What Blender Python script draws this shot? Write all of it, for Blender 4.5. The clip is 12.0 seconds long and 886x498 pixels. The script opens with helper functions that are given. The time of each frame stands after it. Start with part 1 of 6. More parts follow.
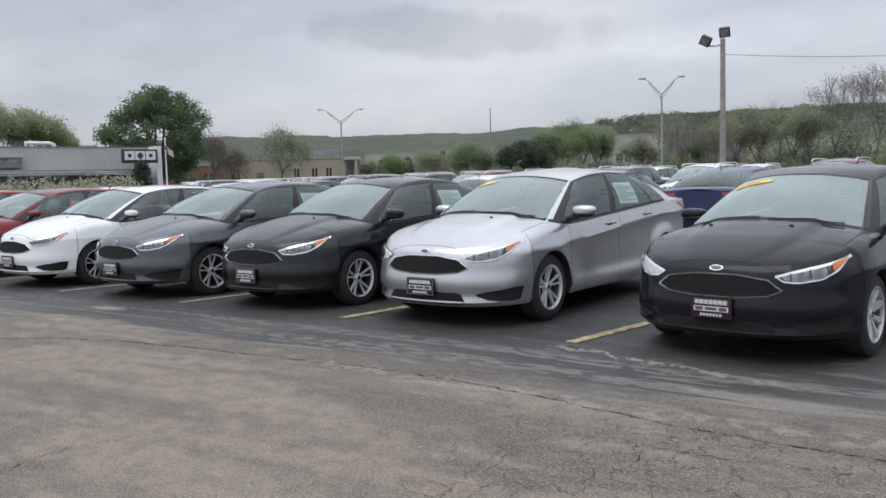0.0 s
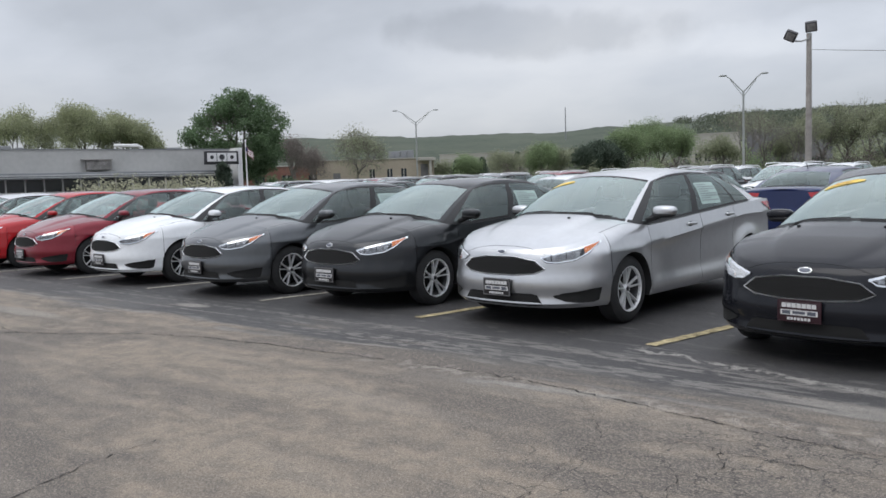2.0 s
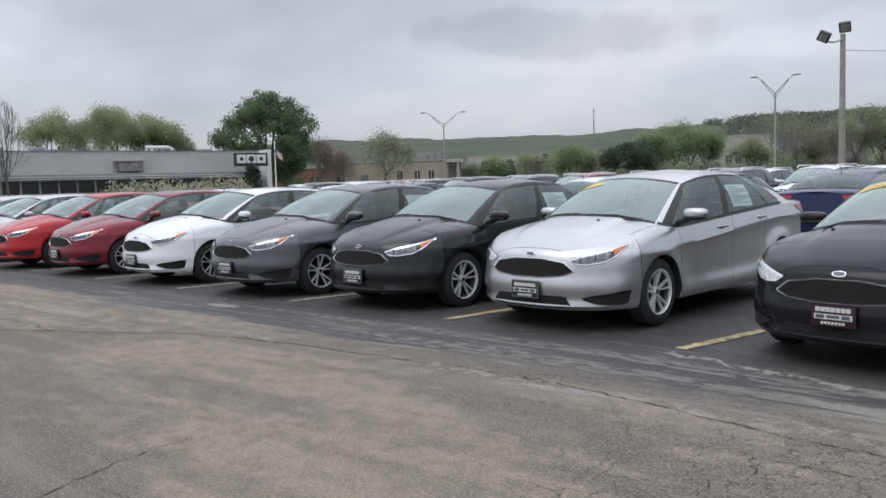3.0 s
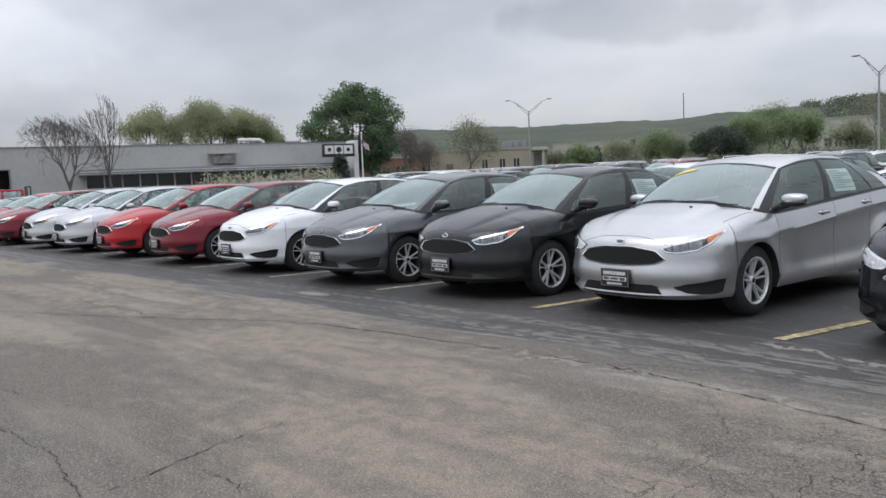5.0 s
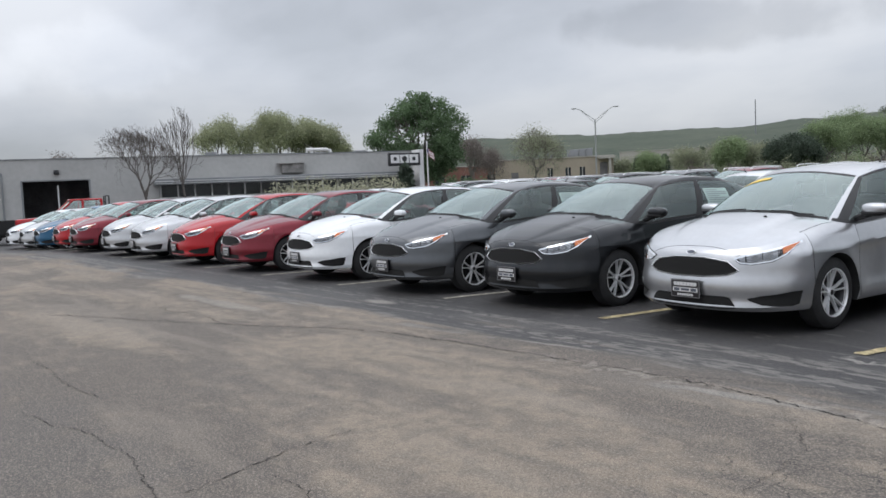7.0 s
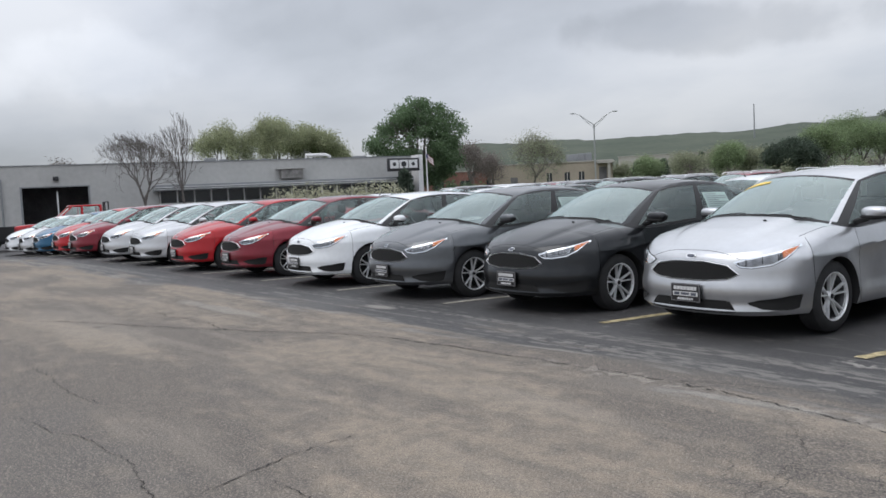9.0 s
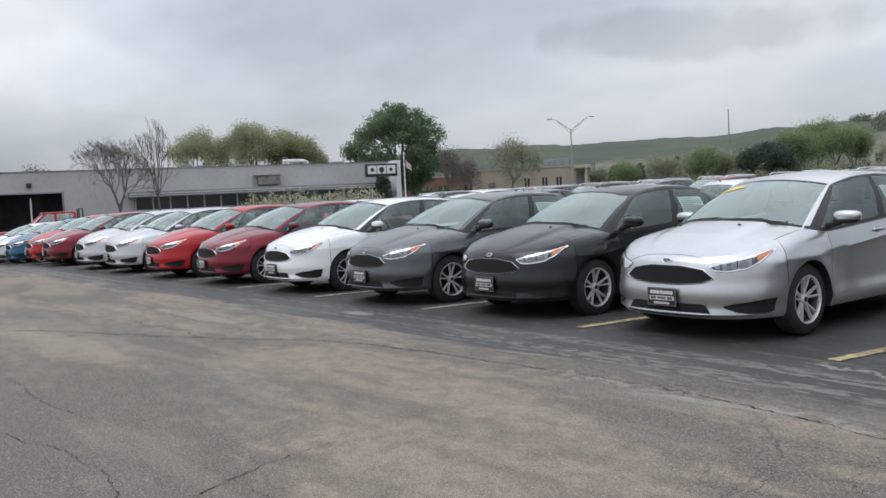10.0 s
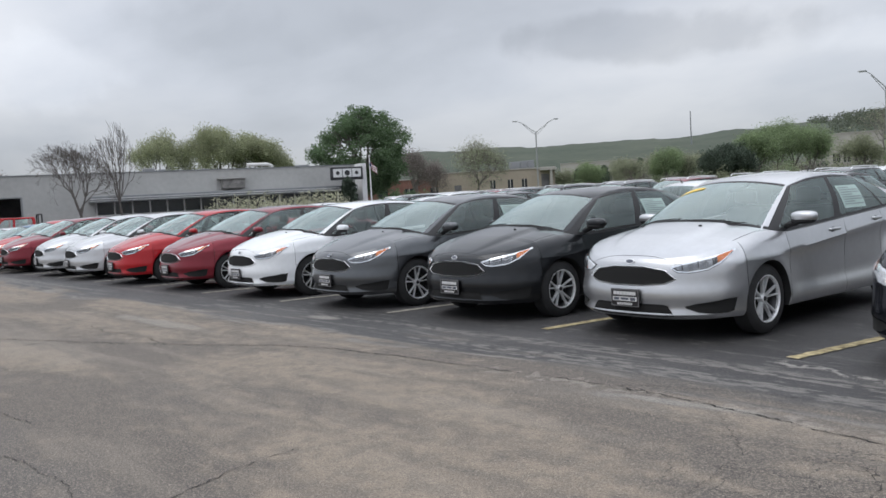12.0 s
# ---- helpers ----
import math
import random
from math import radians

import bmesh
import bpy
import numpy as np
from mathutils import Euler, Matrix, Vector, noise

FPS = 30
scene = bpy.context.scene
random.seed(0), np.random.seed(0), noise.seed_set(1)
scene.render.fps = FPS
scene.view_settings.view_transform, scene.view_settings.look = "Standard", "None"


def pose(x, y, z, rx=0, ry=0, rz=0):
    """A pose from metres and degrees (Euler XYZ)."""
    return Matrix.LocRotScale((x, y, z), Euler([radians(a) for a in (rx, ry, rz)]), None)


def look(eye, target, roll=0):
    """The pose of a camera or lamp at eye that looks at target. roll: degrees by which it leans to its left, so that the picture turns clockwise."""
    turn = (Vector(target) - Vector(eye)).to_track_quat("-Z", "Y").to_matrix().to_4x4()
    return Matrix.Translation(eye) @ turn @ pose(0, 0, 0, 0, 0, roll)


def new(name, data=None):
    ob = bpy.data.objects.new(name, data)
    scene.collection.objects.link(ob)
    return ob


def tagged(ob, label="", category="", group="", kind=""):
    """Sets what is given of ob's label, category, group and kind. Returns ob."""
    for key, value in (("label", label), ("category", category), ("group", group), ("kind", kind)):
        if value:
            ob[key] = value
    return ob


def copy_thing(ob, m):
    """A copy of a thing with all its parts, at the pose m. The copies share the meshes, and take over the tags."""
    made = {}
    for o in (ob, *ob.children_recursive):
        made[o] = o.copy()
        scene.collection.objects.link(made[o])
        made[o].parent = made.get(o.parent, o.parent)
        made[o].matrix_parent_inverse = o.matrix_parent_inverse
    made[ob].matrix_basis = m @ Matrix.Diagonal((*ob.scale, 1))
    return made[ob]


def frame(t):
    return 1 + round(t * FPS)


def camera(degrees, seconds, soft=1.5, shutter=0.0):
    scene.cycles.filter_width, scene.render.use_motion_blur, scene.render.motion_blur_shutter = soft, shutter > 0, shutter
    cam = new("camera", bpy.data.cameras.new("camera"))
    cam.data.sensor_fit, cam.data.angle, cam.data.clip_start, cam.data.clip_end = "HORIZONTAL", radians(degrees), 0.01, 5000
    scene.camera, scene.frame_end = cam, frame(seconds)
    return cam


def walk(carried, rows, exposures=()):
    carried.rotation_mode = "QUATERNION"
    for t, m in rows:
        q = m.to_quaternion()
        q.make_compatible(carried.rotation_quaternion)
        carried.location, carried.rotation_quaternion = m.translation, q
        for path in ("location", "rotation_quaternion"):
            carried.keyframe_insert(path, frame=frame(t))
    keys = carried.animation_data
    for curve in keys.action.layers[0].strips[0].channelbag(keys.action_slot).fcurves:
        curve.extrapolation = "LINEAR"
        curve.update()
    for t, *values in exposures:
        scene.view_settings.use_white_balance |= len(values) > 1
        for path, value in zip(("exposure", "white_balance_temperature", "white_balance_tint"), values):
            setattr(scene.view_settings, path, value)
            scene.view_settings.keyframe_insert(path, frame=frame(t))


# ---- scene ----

from mathutils.bvhtree import BVHTree

# ---------------------------------------------------------------- camera
cam = camera(56.1, 12.0, soft=1.6)
PATH = [
    (0, 0.051, 0.024, 1.368, 34.95, -4.75, 1.63), (0.5, 0.037, 0.028, 1.372, 36.7, -4.73, 1.77), (1, 0.033, 0.021, 1.37, 38.0, -4.63, 1.9),
    (1.5, 0.030, 0.014, 1.37, 39.05, -4.58, 1.84), (2, 0.023, 0.014, 1.369, 40.03, -4.58, 1.76), (2.5, 0.019, 0.012, 1.368, 40.75, -4.52, 1.73),
    (3, 0.014, 0.004, 1.367, 41.91, -4.39, 1.64), (5, -0.007, -0.004, 1.366, 47.74, -4.97, 2.35), (5.5, -0.01, -0.003, 1.368, 49.19, -4.63, 2.62),
    (6, -0.015, -0.004, 1.369, 50.31, -4.32, 2.55), (6.5, -0.018, -0.01, 1.371, 51.33, -4.33, 2.45), (7, -0.024, -0.017, 1.372, 52.19, -4.19, 2.43),
    (9, -0.028, -0.018, 1.37, 52.14, -3.84, 2.6), (9.5, -0.027, -0.013, 1.373, 51.18, -3.71, 2.76), (10, -0.023, -0.014, 1.373, 50.63, -3.54, 2.83),
    (10.5, -0.021, -0.013, 1.372, 50.2, -3.43, 2.84), (11, -0.02, -0.012, 1.373, 49.47, -3.5, 2.83), (11.5, -0.016, -0.006, 1.375, 48.86, -3.54, 2.97),
    (12, -0.006, -0.005, 1.378, 48.31, -3.48, 3.21)]
walk(cam, [(t, pose(x, y, z, 90 + p, r, w)) for t, x, y, z, w, p, r in PATH])

# ---------------------------------------------------------------- light
SUN_EL, SUN_AZ = 55, 200
world = bpy.data.worlds.new("overcast_sky")
scene.world = world
world.use_nodes = True
wn, wl = world.node_tree.nodes, world.node_tree.links
wn.clear()
w_out = wn.new("ShaderNodeOutputWorld")
w_geo = wn.new("ShaderNodeTexCoord")
w_sep = wn.new("ShaderNodeSeparateXYZ")
wl.new(w_geo.outputs["Generated"], w_sep.inputs[0])


def wmath(op, a, b=None):
    n = wn.new("ShaderNodeMath")
    n.operation = op
    for i, q in enumerate((a, b)):
        if q is None:
            continue
        if isinstance(q, (int, float)):
            n.inputs[i].default_value = q
        else:
            wl.new(q, n.inputs[i])
    return n.outputs[0]


# a flat cloud deck: direction divided by its height, so that clouds flatten towards the horizon
w_den = wmath("ADD", wmath("MAXIMUM", w_sep.outputs[2], 0.0), 0.30)
w_vec = wn.new("ShaderNodeCombineXYZ")
wl.new(wmath("DIVIDE", w_sep.outputs[0], w_den), w_vec.inputs[0])
wl.new(wmath("DIVIDE", w_sep.outputs[1], w_den), w_vec.inputs[1])
w_map = wn.new("ShaderNodeMapping")
w_map.inputs["Location"].default_value = (3.1, 1.4, 0.0)
w_map.inputs["Rotation"].default_value = (0, 0, radians(-35))
w_map.inputs["Scale"].default_value = (1.15, 1.3, 1.0)
wl.new(w_vec.outputs[0], w_map.inputs[0])
w_noise = wn.new("ShaderNodeTexNoise")
w_noise.inputs["Scale"].default_value = 1.0
w_noise.inputs["Detail"].default_value = 7.0
w_noise.inputs["Roughness"].default_value = 0.5
w_noise.inputs["Distortion"].default_value = 0.2
wl.new(w_map.outputs[0], w_noise.inputs["Vector"])
w_ramp = wn.new("ShaderNodeValToRGB")
cr = w_ramp.color_ramp
cr.elements[0].position, cr.elements[0].color = 0.34, (0.425, 0.450, 0.497, 1)
cr.elements[1].position, cr.elements[1].color = 0.66, (0.62, 0.638, 0.680, 1)
e = cr.elements.new(0.48)
e.color = (0.515, 0.541, 0.596, 1)
wl.new(w_noise.outputs[0], w_ramp.inputs[0])
w_sky = wn.new("ShaderNodeTexSky")
w_sky.sky_type = "NISHITA"
w_sky.sun_disc = False
w_sky.sun_elevation, w_sky.sun_rotation = radians(SUN_EL), radians(SUN_AZ)
w_bgs, w_bgc, w_add = wn.new("ShaderNodeBackground"), wn.new("ShaderNodeBackground"), wn.new("ShaderNodeAddShader")
w_bgs.inputs[1].default_value = 0.012
w_bgc.inputs[1].default_value = 0.98
wl.new(w_sky.outputs[0], w_bgs.inputs[0])
# a heavier bank of cloud low in the west
w_west, w_low = wn.new("ShaderNodeMapRange"), wn.new("ShaderNodeMapRange")
w_west.interpolation_type = w_low.interpolation_type = "SMOOTHSTEP"
wl.new(w_sep.outputs[0], w_west.inputs[0]), wl.new(w_sep.outputs[2], w_low.inputs[0])
for node, lo, hi, a, b in ((w_west, -1.0, -0.70, 1, 0), (w_low, 0.05, 0.24, -0.12, 0.16)):
    for k, v in enumerate((lo, hi, a, b)):
        node.inputs[k + 1].default_value = v
w_bank = wmath("ADD", wmath("MULTIPLY", w_west.outputs[0], w_low.outputs[0]), 1.0)
w_rag = wn.new("ShaderNodeTexNoise")
w_rag.inputs["Scale"].default_value, w_rag.inputs["Detail"].default_value = 9.0, 6.0
wl.new(w_geo.outputs["Generated"], w_rag.inputs["Vector"])


def cloud_mass(az, height, half_w, half_h, amount):
    """Multiplies the deck by a ragged mass of cloud round one bearing (degrees) and height."""
    global w_bank
    c, s_ = math.cos(radians(az)), math.sin(radians(az))
    ahead = wmath("GREATER_THAN", wmath("ADD", wmath("MULTIPLY", w_sep.outputs[0], -s_), wmath("MULTIPLY", w_sep.outputs[1], c)), 0.2)
    h = wmath("DIVIDE", wmath("ADD", wmath("MULTIPLY", w_sep.outputs[0], c), wmath("MULTIPLY", w_sep.outputs[1], s_)), half_w)
    v = wmath("DIVIDE", wmath("SUBTRACT", w_sep.outputs[2], height), half_h)
    r = wmath("ADD", wmath("ADD", wmath("MULTIPLY", h, h), wmath("MULTIPLY", v, v)), wmath("MULTIPLY", wmath("SUBTRACT", w_rag.outputs[0], 0.5), 4.6))
    f = wn.new("ShaderNodeMapRange")
    f.interpolation_type = "SMOOTHSTEP"
    wl.new(r, f.inputs[0])
    for k, v_ in enumerate((1.3, 0.3, 0.0, amount)):
        f.inputs[k + 1].default_value = v_
    w_bank = wmath("MULTIPLY", w_bank, wmath("ADD", wmath("MULTIPLY", f.outputs[0], ahead), 1.0))


cloud_mass(33, 0.168, 0.17, 0.030, -0.17)
cloud_mass(61, 0.205, 0.13, 0.040, -0.07)
cloud_mass(75, 0.155, 0.10, 0.045, 0.12)
cloud_mass(16, 0.150, 0.14, 0.022, 0.08)
w_mul = wn.new("ShaderNodeVectorMath")
w_mul.operation = "SCALE"
wl.new(w_ramp.outputs[0], w_mul.inputs[0]), wl.new(w_bank, w_mul.inputs[3])
wl.new(w_mul.outputs[0], w_bgc.inputs[0])
wl.new(w_bgs.outputs[0], w_add.inputs[0])
wl.new(w_bgc.outputs[0], w_add.inputs[1])
# an overcast sky grows brighter towards the zenith
wl.new(wmath("MULTIPLY", wmath("ADD", wmath("MULTIPLY", wmath("MAXIMUM", wmath("SUBTRACT", w_sep.outputs[2], 0.24), 0.0), 2.0), 1.0), wmath("ADD", wmath("MULTIPLY", wmath("MINIMUM", wmath("MAXIMUM", w_sep.outputs[2], 0.0), 0.13), 2.4), 0.765)), w_bgc.inputs[1])
wl.new(w_add.outputs[0], w_out.inputs[0])

sun = new("sun", bpy.data.lights.new("sun", "SUN"))
sun.data.energy, sun.data.angle, sun.data.color = 0.8, radians(40), (1.0, 0.97, 0.93)
sun.matrix_world = look((0, 0, 60), Vector((0, 0, 60)) - Vector((math.sin(radians(SUN_AZ)) * math.cos(radians(SUN_EL)), math.cos(radians(SUN_AZ)) * math.cos(radians(SUN_EL)), math.sin(radians(SUN_EL)))))
scene.view_settings.exposure = 0.04


# ---------------------------------------------------------------- materials
def mat(name, base, rough=0.6, metal=0.0, vary=0.15, scale=3.0, bump=0.0, bscale=60.0, coat=0.0, spec=0.5, second=None, random_v=0.0):
    """Principled surface with two scales of variation in colour and an optional fine relief."""
    m = bpy.data.materials.new(name)
    m.use_nodes = True
    n, l = m.node_tree.nodes, m.node_tree.links
    p = n["Principled BSDF"]
    p.inputs["Roughness"].default_value, p.inputs["Metallic"].default_value = rough, metal
    p.inputs["Coat Weight"].default_value, p.inputs["Coat Roughness"].default_value, p.inputs["Coat IOR"].default_value = coat, 0.03, 1.40
    p.inputs["Specular IOR Level"].default_value = spec
    tc = n.new("ShaderNodeTexCoord")
    n1, n2 = n.new("ShaderNodeTexNoise"), n.new("ShaderNodeTexNoise")
    n1.inputs["Scale"].default_value, n2.inputs["Scale"].default_value = scale, scale * 9
    n1.inputs["Detail"].default_value, n2.inputs["Detail"].default_value = 4, 3
    l.new(tc.outputs["Object"], n1.inputs[0]), l.new(tc.outputs["Object"], n2.inputs[0])
    mx = n.new("ShaderNodeMix")
    mx.inputs[0].default_value = 0.4
    l.new(n1.outputs[0], mx.inputs[2]), l.new(n2.outputs[0], mx.inputs[3])
    rp = n.new("ShaderNodeValToRGB")
    lo = [c * (1 - vary) for c in base]
    hi = second or [min(1, c * (1 + vary)) for c in base]
    rp.color_ramp.elements[0].position, rp.color_ramp.elements[0].color = 0.35, (*lo, 1)
    rp.color_ramp.elements[1].position, rp.color_ramp.elements[1].color = 0.65, (*hi, 1)
    l.new(mx.outputs[0], rp.inputs[0])
    col = rp.outputs[0]
    if random_v:
        gi, hs, mr = n.new("ShaderNodeNewGeometry"), n.new("ShaderNodeHueSaturation"), n.new("ShaderNodeMapRange")
        mr.inputs[3].default_value, mr.inputs[4].default_value = 1 - random_v, 1 + random_v
        l.new(gi.outputs["Random Per Island"], mr.inputs[0]), l.new(mr.outputs[0], hs.inputs["Value"])
        l.new(col, hs.inputs["Color"])
        col = hs.outputs[0]
    l.new(col, p.inputs["Base Color"])
    if bump:
        nb, b = n.new("ShaderNodeTexNoise"), n.new("ShaderNodeBump")
        nb.inputs["Scale"].default_value, nb.inputs["Detail"].default_value = bscale, 4
        b.inputs["Strength"].default_value, b.inputs["Distance"].default_value = bump, 0.01
        l.new(tc.outputs["Object"], nb.inputs[0]), l.new(nb.outputs[0], b.inputs["Height"]), l.new(b.outputs[0], p.inputs["Normal"])
    return m


def leaf(name, base, vary=0.3):
    """Thin leaf: half of the light is scattered back, half goes through."""
    m = mat(name, base, 0.6, 0, 0.2, 0.5, random_v=vary)
    n, l = m.node_tree.nodes, m.node_tree.links
    p, tr, mx = n["Principled BSDF"], n.new("ShaderNodeBsdfTranslucent"), n.new("ShaderNodeMixShader")
    col = p.inputs["Base Color"].links[0].from_socket
    l.new(col, tr.inputs[0])
    mx.inputs[0].default_value = 0.45
    l.new(p.outputs[0], mx.inputs[1]), l.new(tr.outputs[0], mx.inputs[2]), l.new(mx.outputs[0], n["Material Output"].inputs[0])
    return m


def paint(name, base, metal=0.35, rough=0.32, coat=1.0):
    return mat(name, base, rough, metal, 0.05, 2.0, coat=coat, spec=0.12)


def glass(name, tint, gloss=1.0, veil=0.0, coatv=0.0, sheen=(0.87, 1.0, 0.97)):
    """Thin pane: tinted see-through with a Fresnel-driven mirror layer."""
    m = bpy.data.materials.new(name)
    m.use_nodes = True
    n, l = m.node_tree.nodes, m.node_tree.links
    n.remove(n["Principled BSDF"])
    tr, gl, mx, fr, df, m2 = (n.new(k) for k in ("ShaderNodeBsdfTransparent", "ShaderNodeBsdfGlossy", "ShaderNodeMixShader", "ShaderNodeFresnel", "ShaderNodeBsdfDiffuse", "ShaderNodeMixShader"))
    tr.inputs[0].default_value = (*tint, 1)
    gl.inputs["Roughness"].default_value = 0.03
    fr.inputs[0].default_value = 1.5 * gloss
    nz = n.new("ShaderNodeTexNoise")
    nz.inputs["Scale"].default_value = 6.0
    # veil: pale diffuse colour for dust and the dashboard's reflection in the pane
    df.inputs[0].default_value = (0.5, 0.52, 0.52, 1)
    mm = n.new("ShaderNodeMath")
    mm.operation, mm.inputs[1].default_value = "MULTIPLY", veil * 2
    l.new(nz.outputs[0], mm.inputs[0]), l.new(mm.outputs[0], m2.inputs[0])
    l.new(tr.outputs[0], m2.inputs[1]), l.new(df.outputs[0], m2.inputs[2])
    gl.inputs[0].default_value = (*sheen, 1)
    ma = n.new("ShaderNodeMath")
    ma.operation, ma.use_clamp, ma.inputs[1].default_value, ma.inputs[2].default_value = "MULTIPLY_ADD", True, gloss, coatv
    fr.inputs[0].default_value = 1.5
    l.new(fr.outputs[0], ma.inputs[0]), l.new(ma.outputs[0], mx.inputs[0]), l.new(m2.outputs[0], mx.inputs[1]), l.new(gl.outputs[0], mx.inputs[2])
    l.new(mx.outputs[0], n["Material Output"].inputs[0])
    return m


PAINT = {
    "black": paint("paint_black", (0.010, 0.011, 0.015), 0.1, 0.25, 0.6),
    "charcoal": paint("paint_charcoal", (0.029, 0.031, 0.034), 0.8, 0.30, 0.8),
    "grey": paint("paint_magnetic_grey", (0.112, 0.118, 0.126), 0.88, 0.32),
    "silver": paint("paint_silver", (0.56, 0.57, 0.588), 0.86, 0.31),
    "pale": paint("paint_pale_silver", (0.60, 0.61, 0.625), 0.55, 0.32),
    "white": paint("paint_white", (0.76, 0.78, 0.80), 0.0, 0.35),
    "ruby": paint("paint_ruby", (0.20, 0.018, 0.030), 0.5, 0.33),
    "red": paint("paint_race_red", (0.40, 0.013, 0.018), 0.05, 0.33),
    "blue": paint("paint_blue", (0.022, 0.105, 0.20), 0.3, 0.33),
    "navy": paint("paint_navy", (0.015, 0.025, 0.085), 0.25, 0.33),
}
M_GLASS = glass("windscreen_glass", (0.88, 0.96, 0.94), 1.7, 0.05, 0.125)
M_SIDEGLASS = glass("tinted_side_glass", (0.84, 0.93, 0.91), 1.2, 0.02, 0.03)
M_LENS = glass("clear_lens", (0.96, 0.97, 0.98), 0.55, sheen=(1, 1, 1))
M_TRIM = mat("black_plastic", (0.011, 0.011, 0.012), 0.5, 0, 0.25, 8, 0.1, 200)
M_GAP = mat("panel_gap", (0.006, 0.006, 0.006), 0.9)
M_RUBBER = mat("tyre_rubber", (0.019, 0.019, 0.020), 0.8, 0, 0.3, 10, 0.2, 90)
M_ALLOY = mat("alloy", (0.78, 0.79, 0.80), 0.33, 0.4, 0.06, 5)
M_COVER = mat("wheel_cover_plastic", (0.52, 0.53, 0.54), 0.35, 0.4, 0.06, 5)
M_CHROME = mat("chrome", (0.80, 0.81, 0.82), 0.12, 1.0, 0.04, 5)
M_SATIN = mat("satin_chrome", (0.88, 0.89, 0.90), 0.30, 0.8, 0.04, 5)
M_BOWL = mat("lamp_bowl", (0.16, 0.165, 0.17), 0.2, 0.8, 0.3, 30)
M_REFLECT = mat("lamp_reflector", (0.24, 0.245, 0.255), 0.22, 0.9, 0.7, 34)
M_LAMPDARK = mat("lamp_housing", (0.035, 0.035, 0.038), 0.35, 0.2)
M_AMBER = mat("amber_lens", (0.72, 0.20, 0.04), 0.2, 0, 0.1, 20, coat=1)
M_TAIL = mat("red_lens", (0.42, 0.02, 0.03), 0.15, 0, 0.1, 20, coat=1)
M_CABIN = mat("cabin_cloth", (0.075, 0.076, 0.078), 0.85, 0, 0.3, 12, 0.2, 150)
M_DASH = mat("dashboard_plastic", (0.045, 0.045, 0.048), 0.6, 0, 0.2, 10)
M_UNDER = mat("underbody", (0.022, 0.022, 0.023), 0.9)
M_PLATE = mat("plate_black", (0.02, 0.018, 0.02), 0.4)
M_PLATEWINE = mat("plate_wine", (0.028, 0.008, 0.013), 0.4)
M_FRAME = mat("plate_frame_grey", (0.16, 0.16, 0.165), 0.5, 0.2)
M_PRINT = mat("plate_print_white", (0.62, 0.62, 0.62), 0.5)
M_BADGE = mat("badge_dark", (0.10, 0.11, 0.14), 0.3, 0.3)
M_PAPER = mat("sticker_paper", (0.44, 0.57, 0.53), 0.6, 0, 0.05)
M_YELLOW = mat("yellow_vinyl", (0.80, 0.56, 0.09), 0.5, 0, 0.06)
M_WHITEINK = mat("vinyl_lettering", (0.55, 0.33, 0.08), 0.5)


# ---------------------------------------------------------------- mesh helpers
def as_mesh(name, verts, faces, material, sharp=None):
    me = bpy.data.meshes.new(name)
    me.from_pydata([tuple(v) for v in verts], [], [tuple(f) for f in faces])
    if isinstance(material, (list, tuple)):
        for q in material:
            me.materials.append(q)
    else:
        me.materials.append(material)
    if sharp is not None:
        me.polygons.foreach_set("use_smooth", [True] * len(me.polygons))
        me.update()
        me.set_sharp_from_angle(angle=radians(sharp))
    me.update()
    return me


def part(name, vf, material, parent, label="", sharp=40):
    """Links verts and faces (or a bmesh) as ONE mesh object under a thing or a part."""
    if isinstance(vf, bmesh.types.BMesh):
        bmesh.ops.recalc_face_normals(vf, faces=vf.faces)
        verts = [v.co.copy() for v in vf.verts]
        vf.verts.index_update()
        faces = [[v.index for v in f.verts] for f in vf.faces]
        vf.free()
        vf = (verts, faces)
    ob = new(name, as_mesh(name, vf[0], vf[1], material, sharp))
    ob.parent = parent
    return tagged(ob, label) if label else ob


def thing(name, m, label, category, group=""):
    ob = new(name)
    ob.empty_display_size = 0.2
    ob.matrix_basis = m
    return tagged(ob, label, category, group)


def solid(name, vf, material, label, category, kind="", sharp=40, group=""):
    ob = part(name, vf, material, None, sharp=sharp)
    return tagged(ob, label, category, group, kind)


def box(bm, x0, y0, z0, x1, y1, z1, bevel=0.0, seg=2):
    r = bmesh.ops.create_cube(bm, size=1)
    vs = r["verts"]
    for v in vs:
        v.co = Vector((x0 + (v.co.x + 0.5) * (x1 - x0), y0 + (v.co.y + 0.5) * (y1 - y0), z0 + (v.co.z + 0.5) * (z1 - z0)))
    if bevel:
        es = list({e for v in vs for e in v.link_edges})
        bmesh.ops.bevel(bm, geom=es, offset=bevel, segments=seg, profile=0.5, affect="EDGES")
    return bm


def boxes(*args, bevel=0.0):
    bm = bmesh.new()
    for a in args:
        box(bm, *a, bevel=bevel)
    return bm


def lathe(profile, n=24, axis="x"):
    """Profile of (along the axis, radius), turned round the axis."""
    vs, fs = [], []
    k = len(profile)
    for i in range(n):
        a = 2 * math.pi * i / n
        for h, r in profile:
            c, s = r * math.cos(a), r * math.sin(a)
            vs.append((h, c, s) if axis == "x" else (c, s, h))
    for i in range(n):
        j = (i + 1) % n
        for q in range(k - 1):
            fs.append((i * k + q, j * k + q, j * k + q + 1, i * k + q + 1))
    return vs, fs


